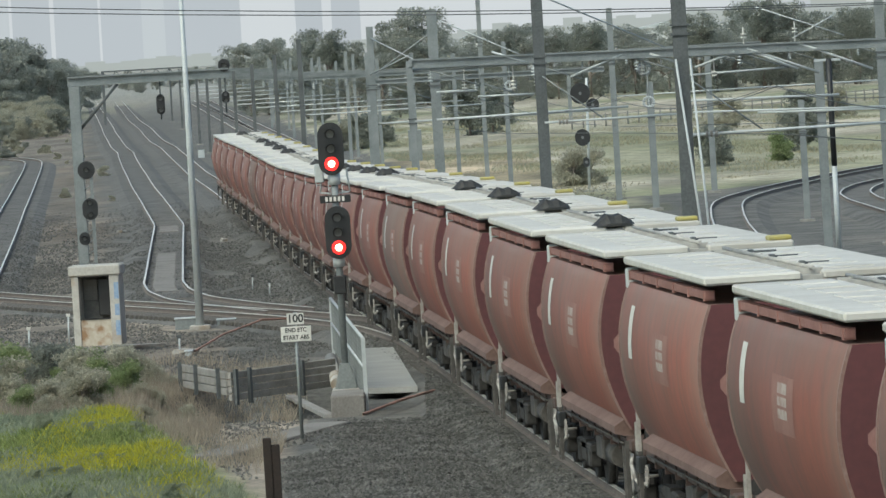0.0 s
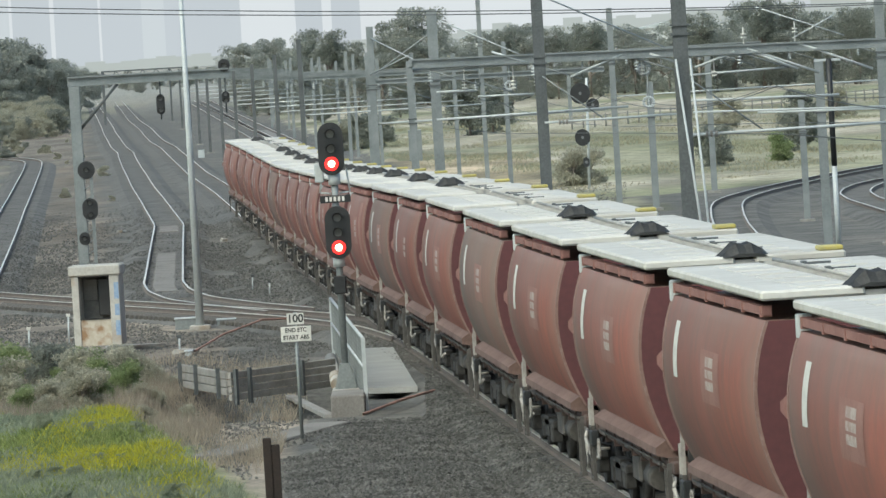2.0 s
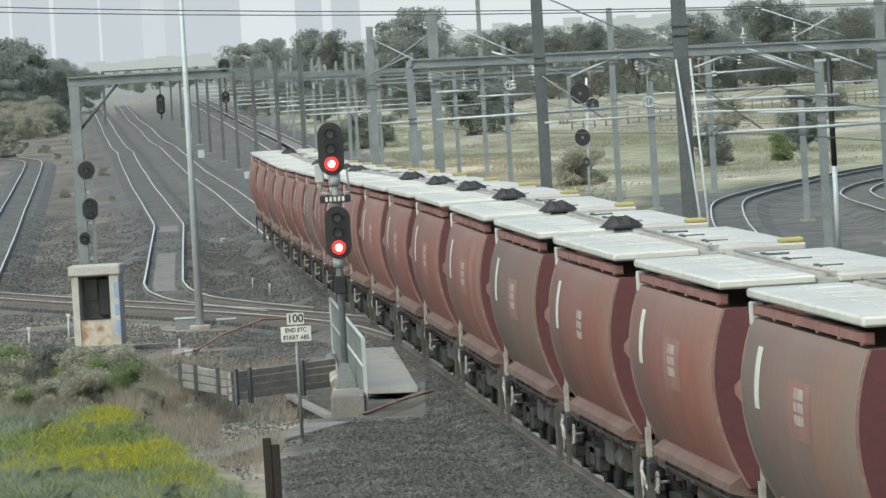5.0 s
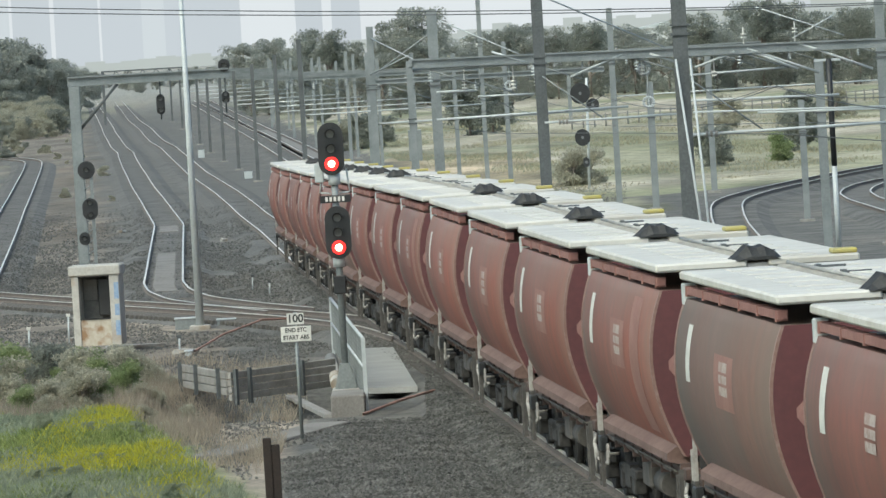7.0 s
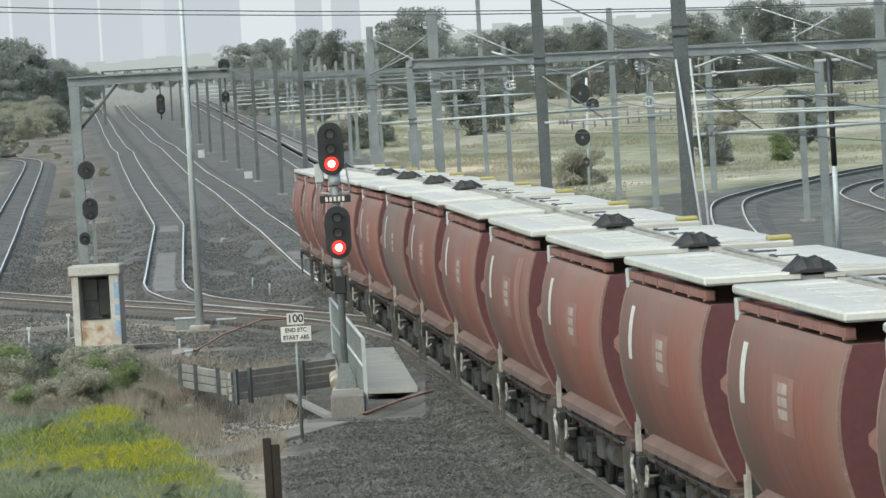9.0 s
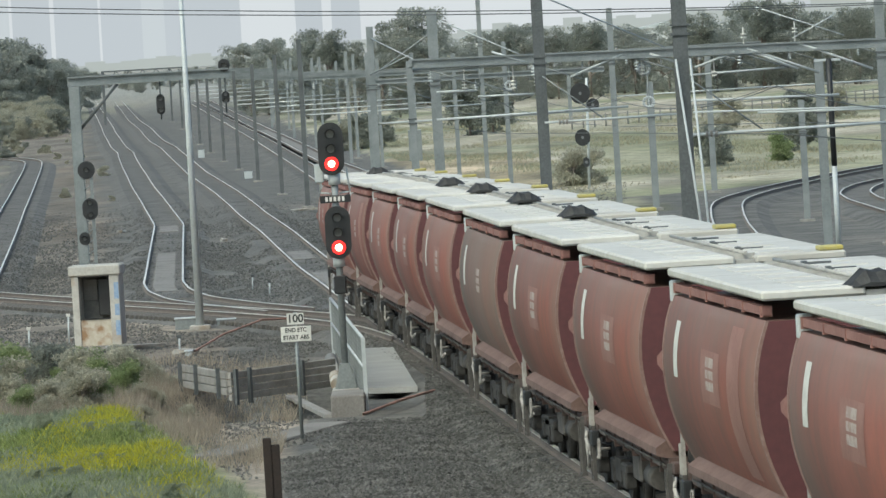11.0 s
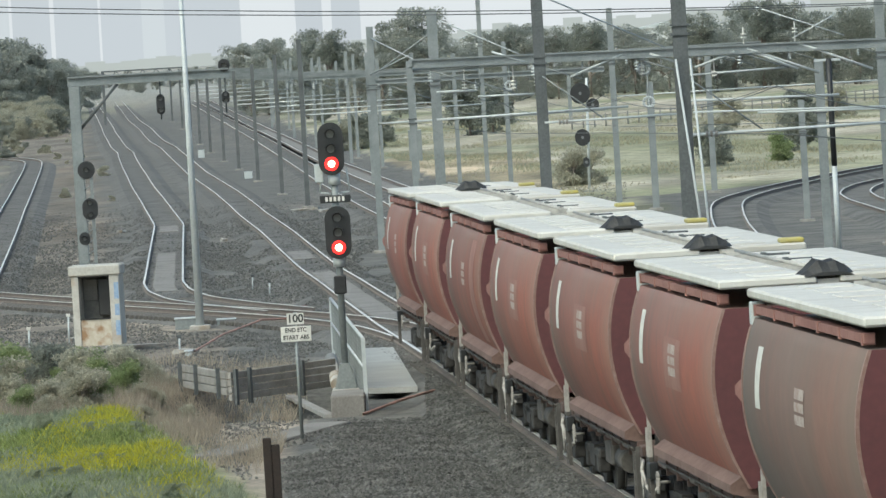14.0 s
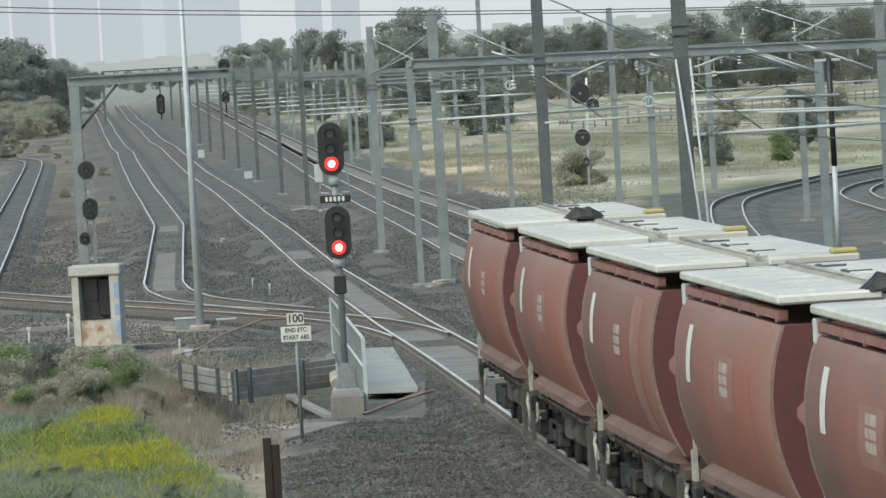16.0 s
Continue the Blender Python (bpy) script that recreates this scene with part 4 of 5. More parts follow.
# concrete hut
z = -.62
hu = empty("trackside_hut", pose(-10.5, 188, z + .02, 0, 0, -4), label="graffiti-marked concrete hut open at the front and rusty below", category="hut")
for x0, x1 in ((-.72, -.50), (.42, .72)):
    bm = B()
    box(bm, x0, x1, -.6, .6, 0, 2.2, .02)
    part("side_wall", bm, M_HUT, hu)
bm = B()
box(bm, -.80, .78, -.66, .66, 2.12, 2.44, .04)
part("roof", bm, M_HUT, hu)
bm = B()
box(bm, -.50, .42, -.56, -.40, .0, .82, .01)
part("front_sill", bm, mat("rust_run_concrete", (.48, .44, .37), (.40, .35, .28), 5.0, 8, .9, 0, .3, .01, (.27, .17, .10), .58), hu, "concrete apron streaked with rust")
bm = B()
box(bm, -.50, .42, .35, .42, .0, 2.12)
part("rear_panel", bm, mat("dull_metal_panel", (.13, .13, .125), (.20, .195, .18), 1.5, 10, .6, .3, .1), hu)
bm = B()
box(bm, .02, .40, -.1, .3, .9, 2.0, .02)
part("cabinet", bm, M_BLACK, hu)
bm = B()
box(bm, -.46, -.05, .28, .34, 1.35, 2.0, .01)
part("instrument_panel", bm, M_TRODDEN, hu)
bm = B()
box(bm, -.515, -.485, -.585, -.562, .80, 2.14)
box(bm, .405, .435, -.585, -.562, .80, 2.14)
box(bm, -.485, .405, -.585, -.562, .80, .84)
box(bm, -.485, .405, -.585, -.562, 2.09, 2.13)
part("door_frame", bm, M_BLACK, hu)
bm = B()
for a, b in ((.3, .75), (.9, 1.25), (1.4, 1.9)):
    box(bm, .56, .70, -.607, -.603, a, b)
part("paint_scrawl", bm, mat("blue_scrawl", (.30, .38, .48), (.18, .28, .45), 5, 20, .7, 0, 0), hu, "faded blue sprayed marks")


# drain beside the signal: headwall, slab, rail, timber walls
def thing(name, label, category, m=None, **k):
    return empty(name, m, label=label, category=category, **k)


hw = thing("culvert", "concrete culvert headwall and deck slab", "culvert")
bm = B()
box(bm, -2.76, -1.98, 141.6, 143.8, -1.6, .05, .03)
part("headwall", bm, M_TRODDEN, hw)
bm = B()
box(bm, -2.86, -2.16, 149.2, 150.5, -1.6, -.24, .03)
part("signal_footing", bm, M_CONCRETE, hw)
bm = B()
vs = [(-1.98, 149), (-.80, 148.6), (-1.55, 173), (-2.45, 173)]
lo = [bm.verts.new((x, y, level(y) - .30)) for x, y in vs]
hi = [bm.verts.new((x, y, level(y) - .16)) for x, y in vs]
bm.faces.new(hi)
bm.faces.new(lo[::-1])
for i in range(4):
    bm.faces.new((lo[i], lo[(i + 1) % 4], hi[(i + 1) % 4], hi[i]))
part("deck_slab", bm, mat("pale_slab", (.38, .38, .36), (.31, .31, .295), .8, 16, .85, 0, .1), hw, "smooth pale concrete slab")
bm = B()
rod(bm, (-3.2, 168, -.42), (-2.75, 151, -.2), .17, n=10)
part("pipe", bm, M_CONCRETE, hw)
rl = thing("handrail", "pale steel handrail with mesh infill beside the culvert", "handrail")
bm = B()
A, Z = (-1.96, 142.8), (-3.20, 172.5)
for k in (0, .52, 1):
    x, y = A[0] + (Z[0] - A[0]) * k, A[1] + (Z[1] - A[1]) * k
    box(bm, x - .045, x + .045, y - .045, y + .045, level(y) - .5, level(y) + 1.32)
    part("post", bm, M_STEEL_PALE, rl)
    bm = B()
bm.free()
for name, hz in (("top_rail", 1.3), ("mid_rail", .62)):
    bm = B()
    rod(bm, (*A, level(A[1]) + hz), (*Z, level(Z[1]) + hz), .04)
    part(name, bm, M_STEEL_PALE, rl)
bm = B()
for k in np.linspace(.01, .99, 100):
    x, y = A[0] + (Z[0] - A[0]) * k, A[1] + (Z[1] - A[1]) * k
    rod(bm, (x, y, level(y) - .1), (x, y, level(y) + 1.28), .012, n=4)
for hz in np.linspace(-.05, 1.2, 12):
    rod(bm, (*A, level(A[1]) + hz), (*Z, level(Z[1]) + hz), .007, n=4)
part("mesh_infill", bm, M_STEEL, rl, "fine grey wire mesh")


def plank_wall(x0, y0, x1, y1, z0, z1, rows, posts, label):
    w = thing("retaining_wall", label, "retaining wall")
    d = math.degrees(math.atan2(y1 - y0, x1 - x0))
    ln = math.hypot(x1 - x0, y1 - y0)
    hgt = (z1 - z0) / rows
    for i in range(rows):
        bm = B()
        box(bm, 0, ln, -.05, .05, z0 + i * hgt + .012, z0 + (i + 1) * hgt - .012, .01)
        p = part("plank", bm, M_WOODWALL, w)
        p.matrix_basis = pose(x0, y0 + .01 * i, 0, 0, 0, d)
    for k in posts:
        bm = B()
        box(bm, ln * k - .05, ln * k + .05, -.14, -.055, z0 - .1, z1 + .06)
        p = part("post", bm, M_STEEL_DARK, w, "dark steel upright")
        p.matrix_basis = pose(x0, y0, 0, 0, 0, d)
    return w


plank_wall(-5.41, 152.0, -2.9, 156, -.52, .20, 4, (.03, .16, .66), "weathered horizontal board wall held by dark steel uprights")
plank_wall(-6.76, 157.0, -5.46, 152.05, -.38, .22, 3, (.03, .38, .88), "weathered leaning board wall with dark uprights")
bm = B()
box(bm, -.12, .12, -7.6, 7.6, -.05, .05, .01, m=pose(-3.45, 149.2, -.57, -1.2, 0, 4.95))
tagged(part("plank_beam", bm, M_WOODWALL), "pale loose timber beam across the drain", "beam")
bm = B()
box(bm, -.45, .45, -4.6, 4.6, -.12, .03, .03, m=pose(-3.85, 132.9, -.30, 0, 0, -14.5))
tagged(part("concrete_strip", bm, M_TRODDEN), "weathered concrete strip along the gravel edge", "concrete strip")
# brown steel post
po = thing("steel_post", "rusty dark brown steel channel post", "post", pose(-3.34, 114.0, -.65))
bm = B()
M_RUST = mat("dark_rust", (.018, .014, .012), (.034, .023, .019), 3, 20, .85, .1, .3)
box(bm, -.17, -.02, -.1, .1, 0, 1.55, .01)
box(bm, -.02, .13, -.08, .08, 0, 1.42, .01)
part("channel", bm, M_RUST, po)

# cable box, trackside cases and cables
for x, y, w, h, l in ((-8.6, 206.5, .85, .38, "grey low cable box beside the crossing track"), (-7.3, 205.5, .6, .30, "grey low cable box beside the crossing track"),
                      (-7.6, 181.5, .2, .16, "small pale marker block"), (-22.7, 598.5, .6, .75, "white trackside marker case"), (-14.9, 487.5, .62, .55, "white trackside marker case"), (-1.8, 520, 1.1, 2.6, "grey steel equipment cabinet")):
    c = thing("equipment_case", l, "equipment case", pose(x, y, level(y) - .46))
    bm = B()
    box(bm, -w / 2, w / 2, -.3, .3, 0, h, .02)
    part("body", bm, M_STEEL_PALE if "white" in l or "pale" in l else M_STEEL, c)
    bm = B()
    box(bm, -w / 2 - .03, w / 2 + .03, -.33, .33, h, h + .04, .01)
    part("lid", bm, M_STEEL_PALE, c)
M_CABLE = mat("orange_conduit", (.36, .20, .16), (.28, .17, .14), 2, 20, .7, 0, .05)
for pts in ([(-7.4, 181, -.62), (-6.9, 190, -.6), (-5.9, 198, -.55), (-5.0, 199, -.6)], [(-2.0, 139.5, -.28), (-1.2, 143, -.22), (-.4, 146, -.2)], [(-6.3, 215, -1.1), (-5.6, 219, -1.1), (-5.0, 221, -1.15)]):
    wire("cable_conduit", pts, .035, "faded orange cable conduit lying on the ballast", M_CABLE)

# pale conduits on the near mast, and a two-tone pole
cd = thing("mast_conduit", "pair of pale cable conduits strapped to the mast", "conduit")
for a, b in (((6.05, 154.7, 7.2), (6.78, 154.7, -.3)), ((6.41, 154.7, 7.2), (6.83, 154.7, -.3))):
    bm = B()
    rod(bm, a, b, .032)
    part("conduit", bm, M_STEEL_PALE, cd)
tp = thing("two_tone_pole", "slim pole, black above and pale below", "pole", pose(16.2, 254.5, level(254.5) - .45))
bm = B()
rod(bm, (0, 0, 0), (0, 0, 3.6), .11, n=10)
part("lower_shaft", bm, M_STEEL_PALE, tp)
bm = B()
rod(bm, (0, 0, 3.6), (0, 0, 8.0), .12, n=10)
part("upper_shaft", bm, M_BLACK, tp)
bm = B()
box(bm, -.6, .5, -.05, .05, 7.9, 8.0)
part("cross_arm", bm, M_STEEL_PALE, tp)

# far field fence
fe = thing("field_fence", "grey weathered post and rail field fence", "fence")
for i in range(34):
    y = 640 + i * 3.0
    x = 14 + i * 1.25
    bm = B()
    rod(bm, (x, y, level(y) - .6), (x, y, level(y) + 1.0), .09, n=6)
    part("post", bm, M_WOODWALL, fe)
for h in (.35, .8):
    bm = B()
    rod(bm, (14, 640, level(640) + h), (14 + 33 * 1.25, 640 + 99, level(739) + h), .04, n=5)
    part("rail", bm, M_WOODWALL, fe)

# debris and small stakes
rb = random.Random(61)
for x, y, w in ((-8.54, 376.2, 0.5), (-7.7, 377.0, 0.35), (-6.91, 371.1, 0.3), (-11.29, 322.0, 0.15), (-7.72, 183.0, 0.3), (-18.03, 350.1, 0.2), (-0.16, 243.0, 0.3), (-0.49, 239.8, 0.25), (-9.56, 190.0, 0.9), (-12.09, 200.7, 0.12)):
    bm = B()
    box(bm, -w, w, -.3, .3, 0, .16, .03)
    for v in bm.verts:
        v.co += Vector((rb.uniform(-.04, .04), rb.uniform(-.05, .05), rb.uniform(-.03, .03)))
    d = part("concrete_rubble", bm, M_CONCRETE)
    d.matrix_basis = pose(x, y, level(y) + rise(x, y) - .03, 0, 0, rb.uniform(-30, 30))
    tagged(d, "broken pale concrete piece lying on ballast", "rubble")
for x, y, h in ((-7.76, 250.6, 0.55), (-6.87, 242.9, 0.5), (-12.98, 192.5, 0.7), (-12.14, 199.1, 0.9), (-11.74, 201.5, 0.5), (-7.94, 183.3, 0.5), (-8.15, 160.7, 0.5)):
    st = thing("marker_stake", "short pale stake beside the track", "stake", pose(x, y, level(y) + rise(x, y) - .05))
    bm = B()
    rod(bm, (0, 0, 0), (.02, 0, h), .03, n=6)
    part("stem", bm, M_STEEL_PALE, st)
    bm = B()
    box(bm, -.05, .08, -.04, .04, h, h + .10, .01)
    part("cap", bm, M_STEEL_DARK if x > -8 else M_WHITE, st)


# ---- plants ----
def leafmat(name, a, b, lo=.8, hi=1.2):
    m = mat(name, a, b, .8, 6, .8, 0, 0)
    t = m.node_tree
    rnd = t.nodes.new("ShaderNodeNewGeometry")
    hs = t.nodes.new("ShaderNodeHueSaturation")
    mr = t.nodes.new("ShaderNodeMapRange")
    mr.inputs["To Min"].default_value, mr.inputs["To Max"].default_value = lo, hi
    t.links.new(rnd.outputs["Random Per Island"], mr.inputs["Value"])
    t.links.new(mr.outputs[0], hs.inputs["Value"])
    bs = t.nodes["Principled BSDF"]
    t.links.new(bs.inputs["Base Color"].links[0].from_socket, hs.inputs["Color"])
    t.links.new(hs.outputs[0], bs.inputs["Base Color"])
    bs.inputs["Specular IOR Level"].default_value = .15
    # light also passes through the leaf
    tl, mx = t.nodes.new("ShaderNodeBsdfTranslucent"), t.nodes.new("ShaderNodeMixShader")
    mx.inputs[0].default_value = .55
    t.links.new(hs.outputs[0], tl.inputs["Color"])
    t.links.new(bs.outputs[0], mx.inputs[1])
    t.links.new(tl.outputs[0], mx.inputs[2])
    t.links.new(mx.outputs[0], t.nodes["Material Output"].inputs["Surface"])
    return m


# Far gum leaves are lifted in colour to hold the haze of distance
M_GUM = leafmat("hazed_gum_leaves", (.31, .325, .29), (.40, .41, .37))
M_DARKLEAF = leafmat("dark_leaves", (.23, .245, .21), (.31, .32, .28))
M_SCRUB = leafmat("scrub_leaves", (.38, .37, .29), (.48, .46, .37))
M_BUSHGREEN = leafmat("fresh_leaves", (.24, .30, .14), (.33, .37, .21))
M_GRASS = leafmat("grass_blades", (.235, .29, .095), (.34, .37, .15), .6, 1.35)
M_GRASS_GREY = leafmat("grey_green_blades", (.27, .305, .215), (.37, .39, .29))
M_DRY = leafmat("dry_stalks", (.45, .39, .31), (.34, .29, .23))
M_FLOWER = leafmat("yellow_blossom", (.58, .52, .05), (.42, .42, .07))
M_STRAW = leafmat("straw_blades", (.42, .38, .27), (.36, .34, .22))
M_BARK = mat("bark", (.17, .14, .12), (.26, .23, .20), 2, 12, .9, 0, .4)


def rnd_dir(r):
    while True:
        v = Vector((r.uniform(-1, 1), r.uniform(-1, 1), r.uniform(-1, 1)))
        if .05 < v.length < 1:
            return v.normalized()


def crown_mesh(r, centres, leaf, per, material):
    vs, fs = [], []
    for c, rad in centres:
        for _ in range(per):
            d = rnd_dir(r)
            p = Vector(c) + Vector((d.x * rad.x, d.y * rad.y, d.z * rad.z)) * (r.random() ** .45)
            u = rnd_dir(r)
            w = u.cross(rnd_dir(r)).normalized()
            s = leaf * r.uniform(.6, 1.5)
            i = len(vs)
            vs += [tuple(p - u * s), tuple(p + w * s * .5), tuple(p + u * s), tuple(p - w * s * .5)]
            fs.append((i, i + 1, i + 2, i + 3))
    me = bpy.data.meshes.new("crown")
    me.from_pydata(vs, [], fs)
    me.materials.append(material)
    return me


def tree(kind, seed, h, spread, material, clumps, label, low=.3, leaf=.22, per=110, name="tree"):
    r = random.Random(seed)
    t = empty(name, label=label, category=name.replace("_", " "))
    bm = B()
    rod(bm, (0, 0, -.3), (r.uniform(-.2, .2), 0, h * .5), h * .03, h * .02, 8)
    centres = []
    for i in range(clumps):
        a = r.uniform(0, 6.28)
        k = r.random() ** .6
        zz = h * (low + (1 - low) * r.random() ** .8)
        wid = spread * (1 - .55 * ((zz / h - low - .1) / (1 - low)) ** 2 if zz / h > low + .1 else .75)
        c = (math.cos(a) * k * wid, math.sin(a) * k * wid, zz)
        rad = h * (r.uniform(.07, .15) if name == "tree" else r.uniform(.13, .26))
        centres.append((c, Vector((rad * 1.25, rad * 1.25, rad * .75))))
        if i % 3 == 0:
            rod(bm, (0, 0, h * r.uniform(.2, .45)), c, h * .012, h * .004, 5)
    share("trunk", mesh_of("trunk", bm, M_BARK), t)
    share("crown", crown_mesh(r, centres, leaf, per, material), t)
    return t


PROTO = {
    "gum": [tree("gum", 1, 12, 4.2, M_GUM, 34, "tall grey-green gum tree with open crown", .05, .15, 300),
            tree("gum", 2, 12, 5.0, M_GUM, 40, "spreading grey-green gum tree with open crown", .05, .15, 300),
            tree("gum", 3, 12, 3.4, M_DARKLEAF, 34, "dark rounded tree behind the fields", .08, .15, 300)],
    "dense": [tree("dense", 4, 10, 5.5, M_GUM, 60, "dense grey rounded tree beside the railway", .08, .17, 240),
              tree("dense", 5, 10, 6.0, M_GUM, 60, "dense grey-green tree beside the railway", .05, .17, 240)],
    "bush": [tree("bush", 6, 2.6, 1.5, M_DARKLEAF, 30, "dark rounded bush in the field", .05, .08, 220, "bush"),
             tree("bush", 7, 2.4, 1.2, M_BUSHGREEN, 30, "fresh green leafy bush", .05, .08, 220, "bush"),
             tree("bush", 8, 2.5, 1.8, M_SCRUB, 30, "grey-brown scrubby bush on bare ground", .03, .08, 200, "bush"),
             tree("bush", 9, 2.5, 3.2, M_GRASS_GREY, 26, "low grey-green clump of weeds", .02, .12, 120, "weed_clump")],
}
USED = set()


def plant(kind, v, x, y, h, turn, base):
    src = PROTO[kind][v]
    k = h / base
    m = pose(x, y, level(y) + rise(x, y) - .05, 0, 0, turn)
    if src.name in USED:
        ob = copy_thing(src, m)
    else:
        USED.add(src.name)
        ob = src
        ob.matrix_basis = m
    ob.scale = (k, k, k)
    return ob


rt = random.Random(5)
# far tree belt beyond the eastern fields: bearing and top height above the eye
BELT_B = (-.031, -.027, -.0215, -.017, -.013, -.008, -.0045, -.002, .002, .008, .014, .016, .022, .027, .030, .034, .040, .046, .051, .056, .061, .067, .080)
BELT_T = (1.2, 1.9, 2.6, 2.7, .8, 1.8, 4.8, 5.2, 1.0, 1.0, 1.9, 1.6, .6, 2.2, 1.0, .8, 2.2, 2.8, 3.8, 3.6, 1.8, 1.9, 1.8)
for i in range(96):
    q = (i + rt.random()) / 96
    bear = -.031 + .112 * q
    y = rt.uniform(940, 1040) if bear < .012 else rt.uniform(900, 1040)
    top = float(np.interp(bear, BELT_B, BELT_T)) * y / 850
    h = (8 + top + 1.9) * (1.0 if i % 3 == 0 else rt.uniform(.40, .80)) * rt.uniform(.93, 1.0)
    kind, v, base = rt.choice((("gum", 0, 12.6), ("gum", 1, 12.6), ("gum", 2, 12.6), ("dense", 1, 10.6)))
    if i % 2 == 0:
        kind, v, base = "gum", rt.choice((0, 1, 2)), 12.6
    ob = plant(kind, v, bear * y, y, h, rt.uniform(0, 360), base)
for i in range(10):
    y = rt.uniform(800, 900)
    plant(*rt.choice((("gum", 2), ("dense", 1))), rt.uniform(-.024, .010) * y, y, rt.uniform(2.5, 5.0), rt.uniform(0, 360), 11)
# western trees
for x, y, h in ((-76, 1150, 12), (-80, 1130, 13.5), (-84, 1120, 14.5), (-89, 1125, 14.5), (-95, 1130, 14), (-72, 1165, 10), (-69, 1170, 8), (-76, 1100, 7), (-82, 1090, 7), (-88, 1095, 8), (-78, 1150, 14), (-86, 1140, 15), (-93, 1160, 14), (-72, 1180, 10), (-100, 1170, 14), (-81, 1120, 8), (-69, 1200, 8)):
    plant("dense", rt.choice((0, 1)), x, y, h, rt.uniform(0, 360), 10)
for i in range(46):
    y = rt.uniform(480, 1000)
    x = float(np.interp(y, WEST.y, WEST.x)) - rt.uniform(3, 16) if y < 620 else -.066 * y - rt.uniform(2, 20)
    plant("bush", rt.choice((0, 2, 2)), x, y, rt.uniform(.8, 2.6), rt.uniform(0, 360), 2.5)
for i in range(70):
    y = rt.uniform(645, 1080)
    plant("bush", rt.choice((0, 2, 2)), rt.uniform(-.073, -.0625) * y, y, rt.uniform(.3, 1.3), rt.uniform(0, 360), 2.5)
for i in range(16):
    y = rt.uniform(420, 900)
    k = rt.uniform(.25, .75)
    x = float(np.interp(y, WEST.y, WEST.x)) * k + float(np.interp(y, SNAKE.y, SNAKE.x)) * (1 - k)
    plant("bush", 2, x, y, rt.uniform(.3, .9), rt.uniform(0, 360), 2.5)
# pale scrub below the western trees, and a far line of trees across the end of the tracks
for i in range(80):
    y = rt.uniform(820, 1090)
    plant("bush", rt.choice((2, 2, 2, 0)), rt.uniform(-.074, -.0605) * y, y, rt.uniform(1.2, 3.6), rt.uniform(0, 360), 2.5)
for i in range(44):
    y = rt.uniform(1550, 2100)
    plant("dense", rt.choice((0, 1)), rt.uniform(-.066, -.030) * y, y, rt.uniform(2.5, 5.5), rt.uniform(0, 360), 10)
for i in range(36):
    y = rt.uniform(1000, 1500)
    b = float(np.interp(y, EAST_2.y, EAST_2.x)) + rt.uniform(6, 24) if i % 2 else float(np.interp(y, SNAKE.y, SNAKE.x)) - rt.uniform(5, 12)
    plant("bush", rt.choice((0, 2)), b, y, rt.uniform(1.5, 4.0), rt.uniform(0, 360), 2.5)
# bushes of the eastern field
for v, x, y, h in ((0, -7.2, 595, 3.2), (0, -5.4, 600, 2.8), (2, -8.8, 590, 2.6), (0, 19.2, 436, 2.7), (1, 24.2, 440, 2.0), (0, 20.2, 440, 1.3), (2, 28, 600, 3), (0, 33, 560, 3.4), (0, 27.5, 470, 3.0), (2, 8.7, 400, 2.4), (2, 9.6, 402, 2.2),
                   (2, 30, 520, 2), (0, 3.5, 640, 5), (0, 6, 650, 4.5), (2, 40, 620, 3)):
    plant("bush", v, x, y, h, rt.uniform(0, 360), 2.5)
# foreground bushes
for i in range(46):
    y = rt.uniform(150, 172)
    plant("bush", rt.choice((1, 2, 2, 2)), rt.uniform(-.079, -.052) * y, y, rt.uniform(.5, 1.05), rt.uniform(0, 360), 2.5)
for i in range(14):
    y = rt.uniform(138, 165)
    plant("bush", 2, rt.uniform(-.052, -.042) * y, y, rt.uniform(.25, .55), rt.uniform(0, 360), 2.5)
for v, x, y, h in ((1, -11.3, 160, 1.35), (0, -10.4, 163, 1.2), (1, -12.3, 162, 1.5), (2, -9.3, 161, 1.1), (2, -8.7, 168, .9)):
    plant("bush", v, x, y, h, rt.uniform(0, 360), 2.5)


def blades(name, count, where, lo, hi, wid, material, label, category, seed, lean=.5):
    r = random.Random(seed)
    vs, fs = [], []
    made = 0
    while made < count:
        x, y, k = where(r)
        if k <= r.random():
            continue
        made += 1
        z = level(y) + rise(x, y) - .03
        h = r.uniform(lo, hi)
        a = r.uniform(0, 6.28)
        dx, dy = math.cos(a) * wid, math.sin(a) * wid
        lx, ly = r.uniform(-lean, lean) * h, r.uniform(-lean, lean) * h
        i = len(vs)
        vs += [(x - dx, y - dy, z), (x + dx, y + dy, z), (x + lx, y + ly, z + h)]
        fs.append((i, i + 1, i + 2))
    me = bpy.data.meshes.new(name)
    me.from_pydata(vs, [], fs)
    me.materials.append(material)
    return tagged(new(name, me), label, category, kind="stuff")


def verge(r):
    y = 100 + 52 * r.random()
    x = r.uniform(-15, -3.2)
    n = noise.noise(Vector((x * .5, y * .2, 1)))
    edge = -3.7 - max(0, (y - 116)) * .12 + n * .6
    return x, y, max(0, min(1, (edge - x) * 1.4)) * (1 if y < 150 + n * 4 else .1)


def lush(r):
    x, y, k = verge(r)
    n = noise.noise(Vector((x * .35, y * .10, 7)))
    return x, y, k * max(0, min(1, .45 + n * 2.2))


def greyish(r):
    x, y, k = verge(r)
    n = noise.noise(Vector((x * .35, y * .10, 7)))
    return x, y, k * max(0, min(1, .5 - n * 2.2)) * (1 if y < 134 else .35)


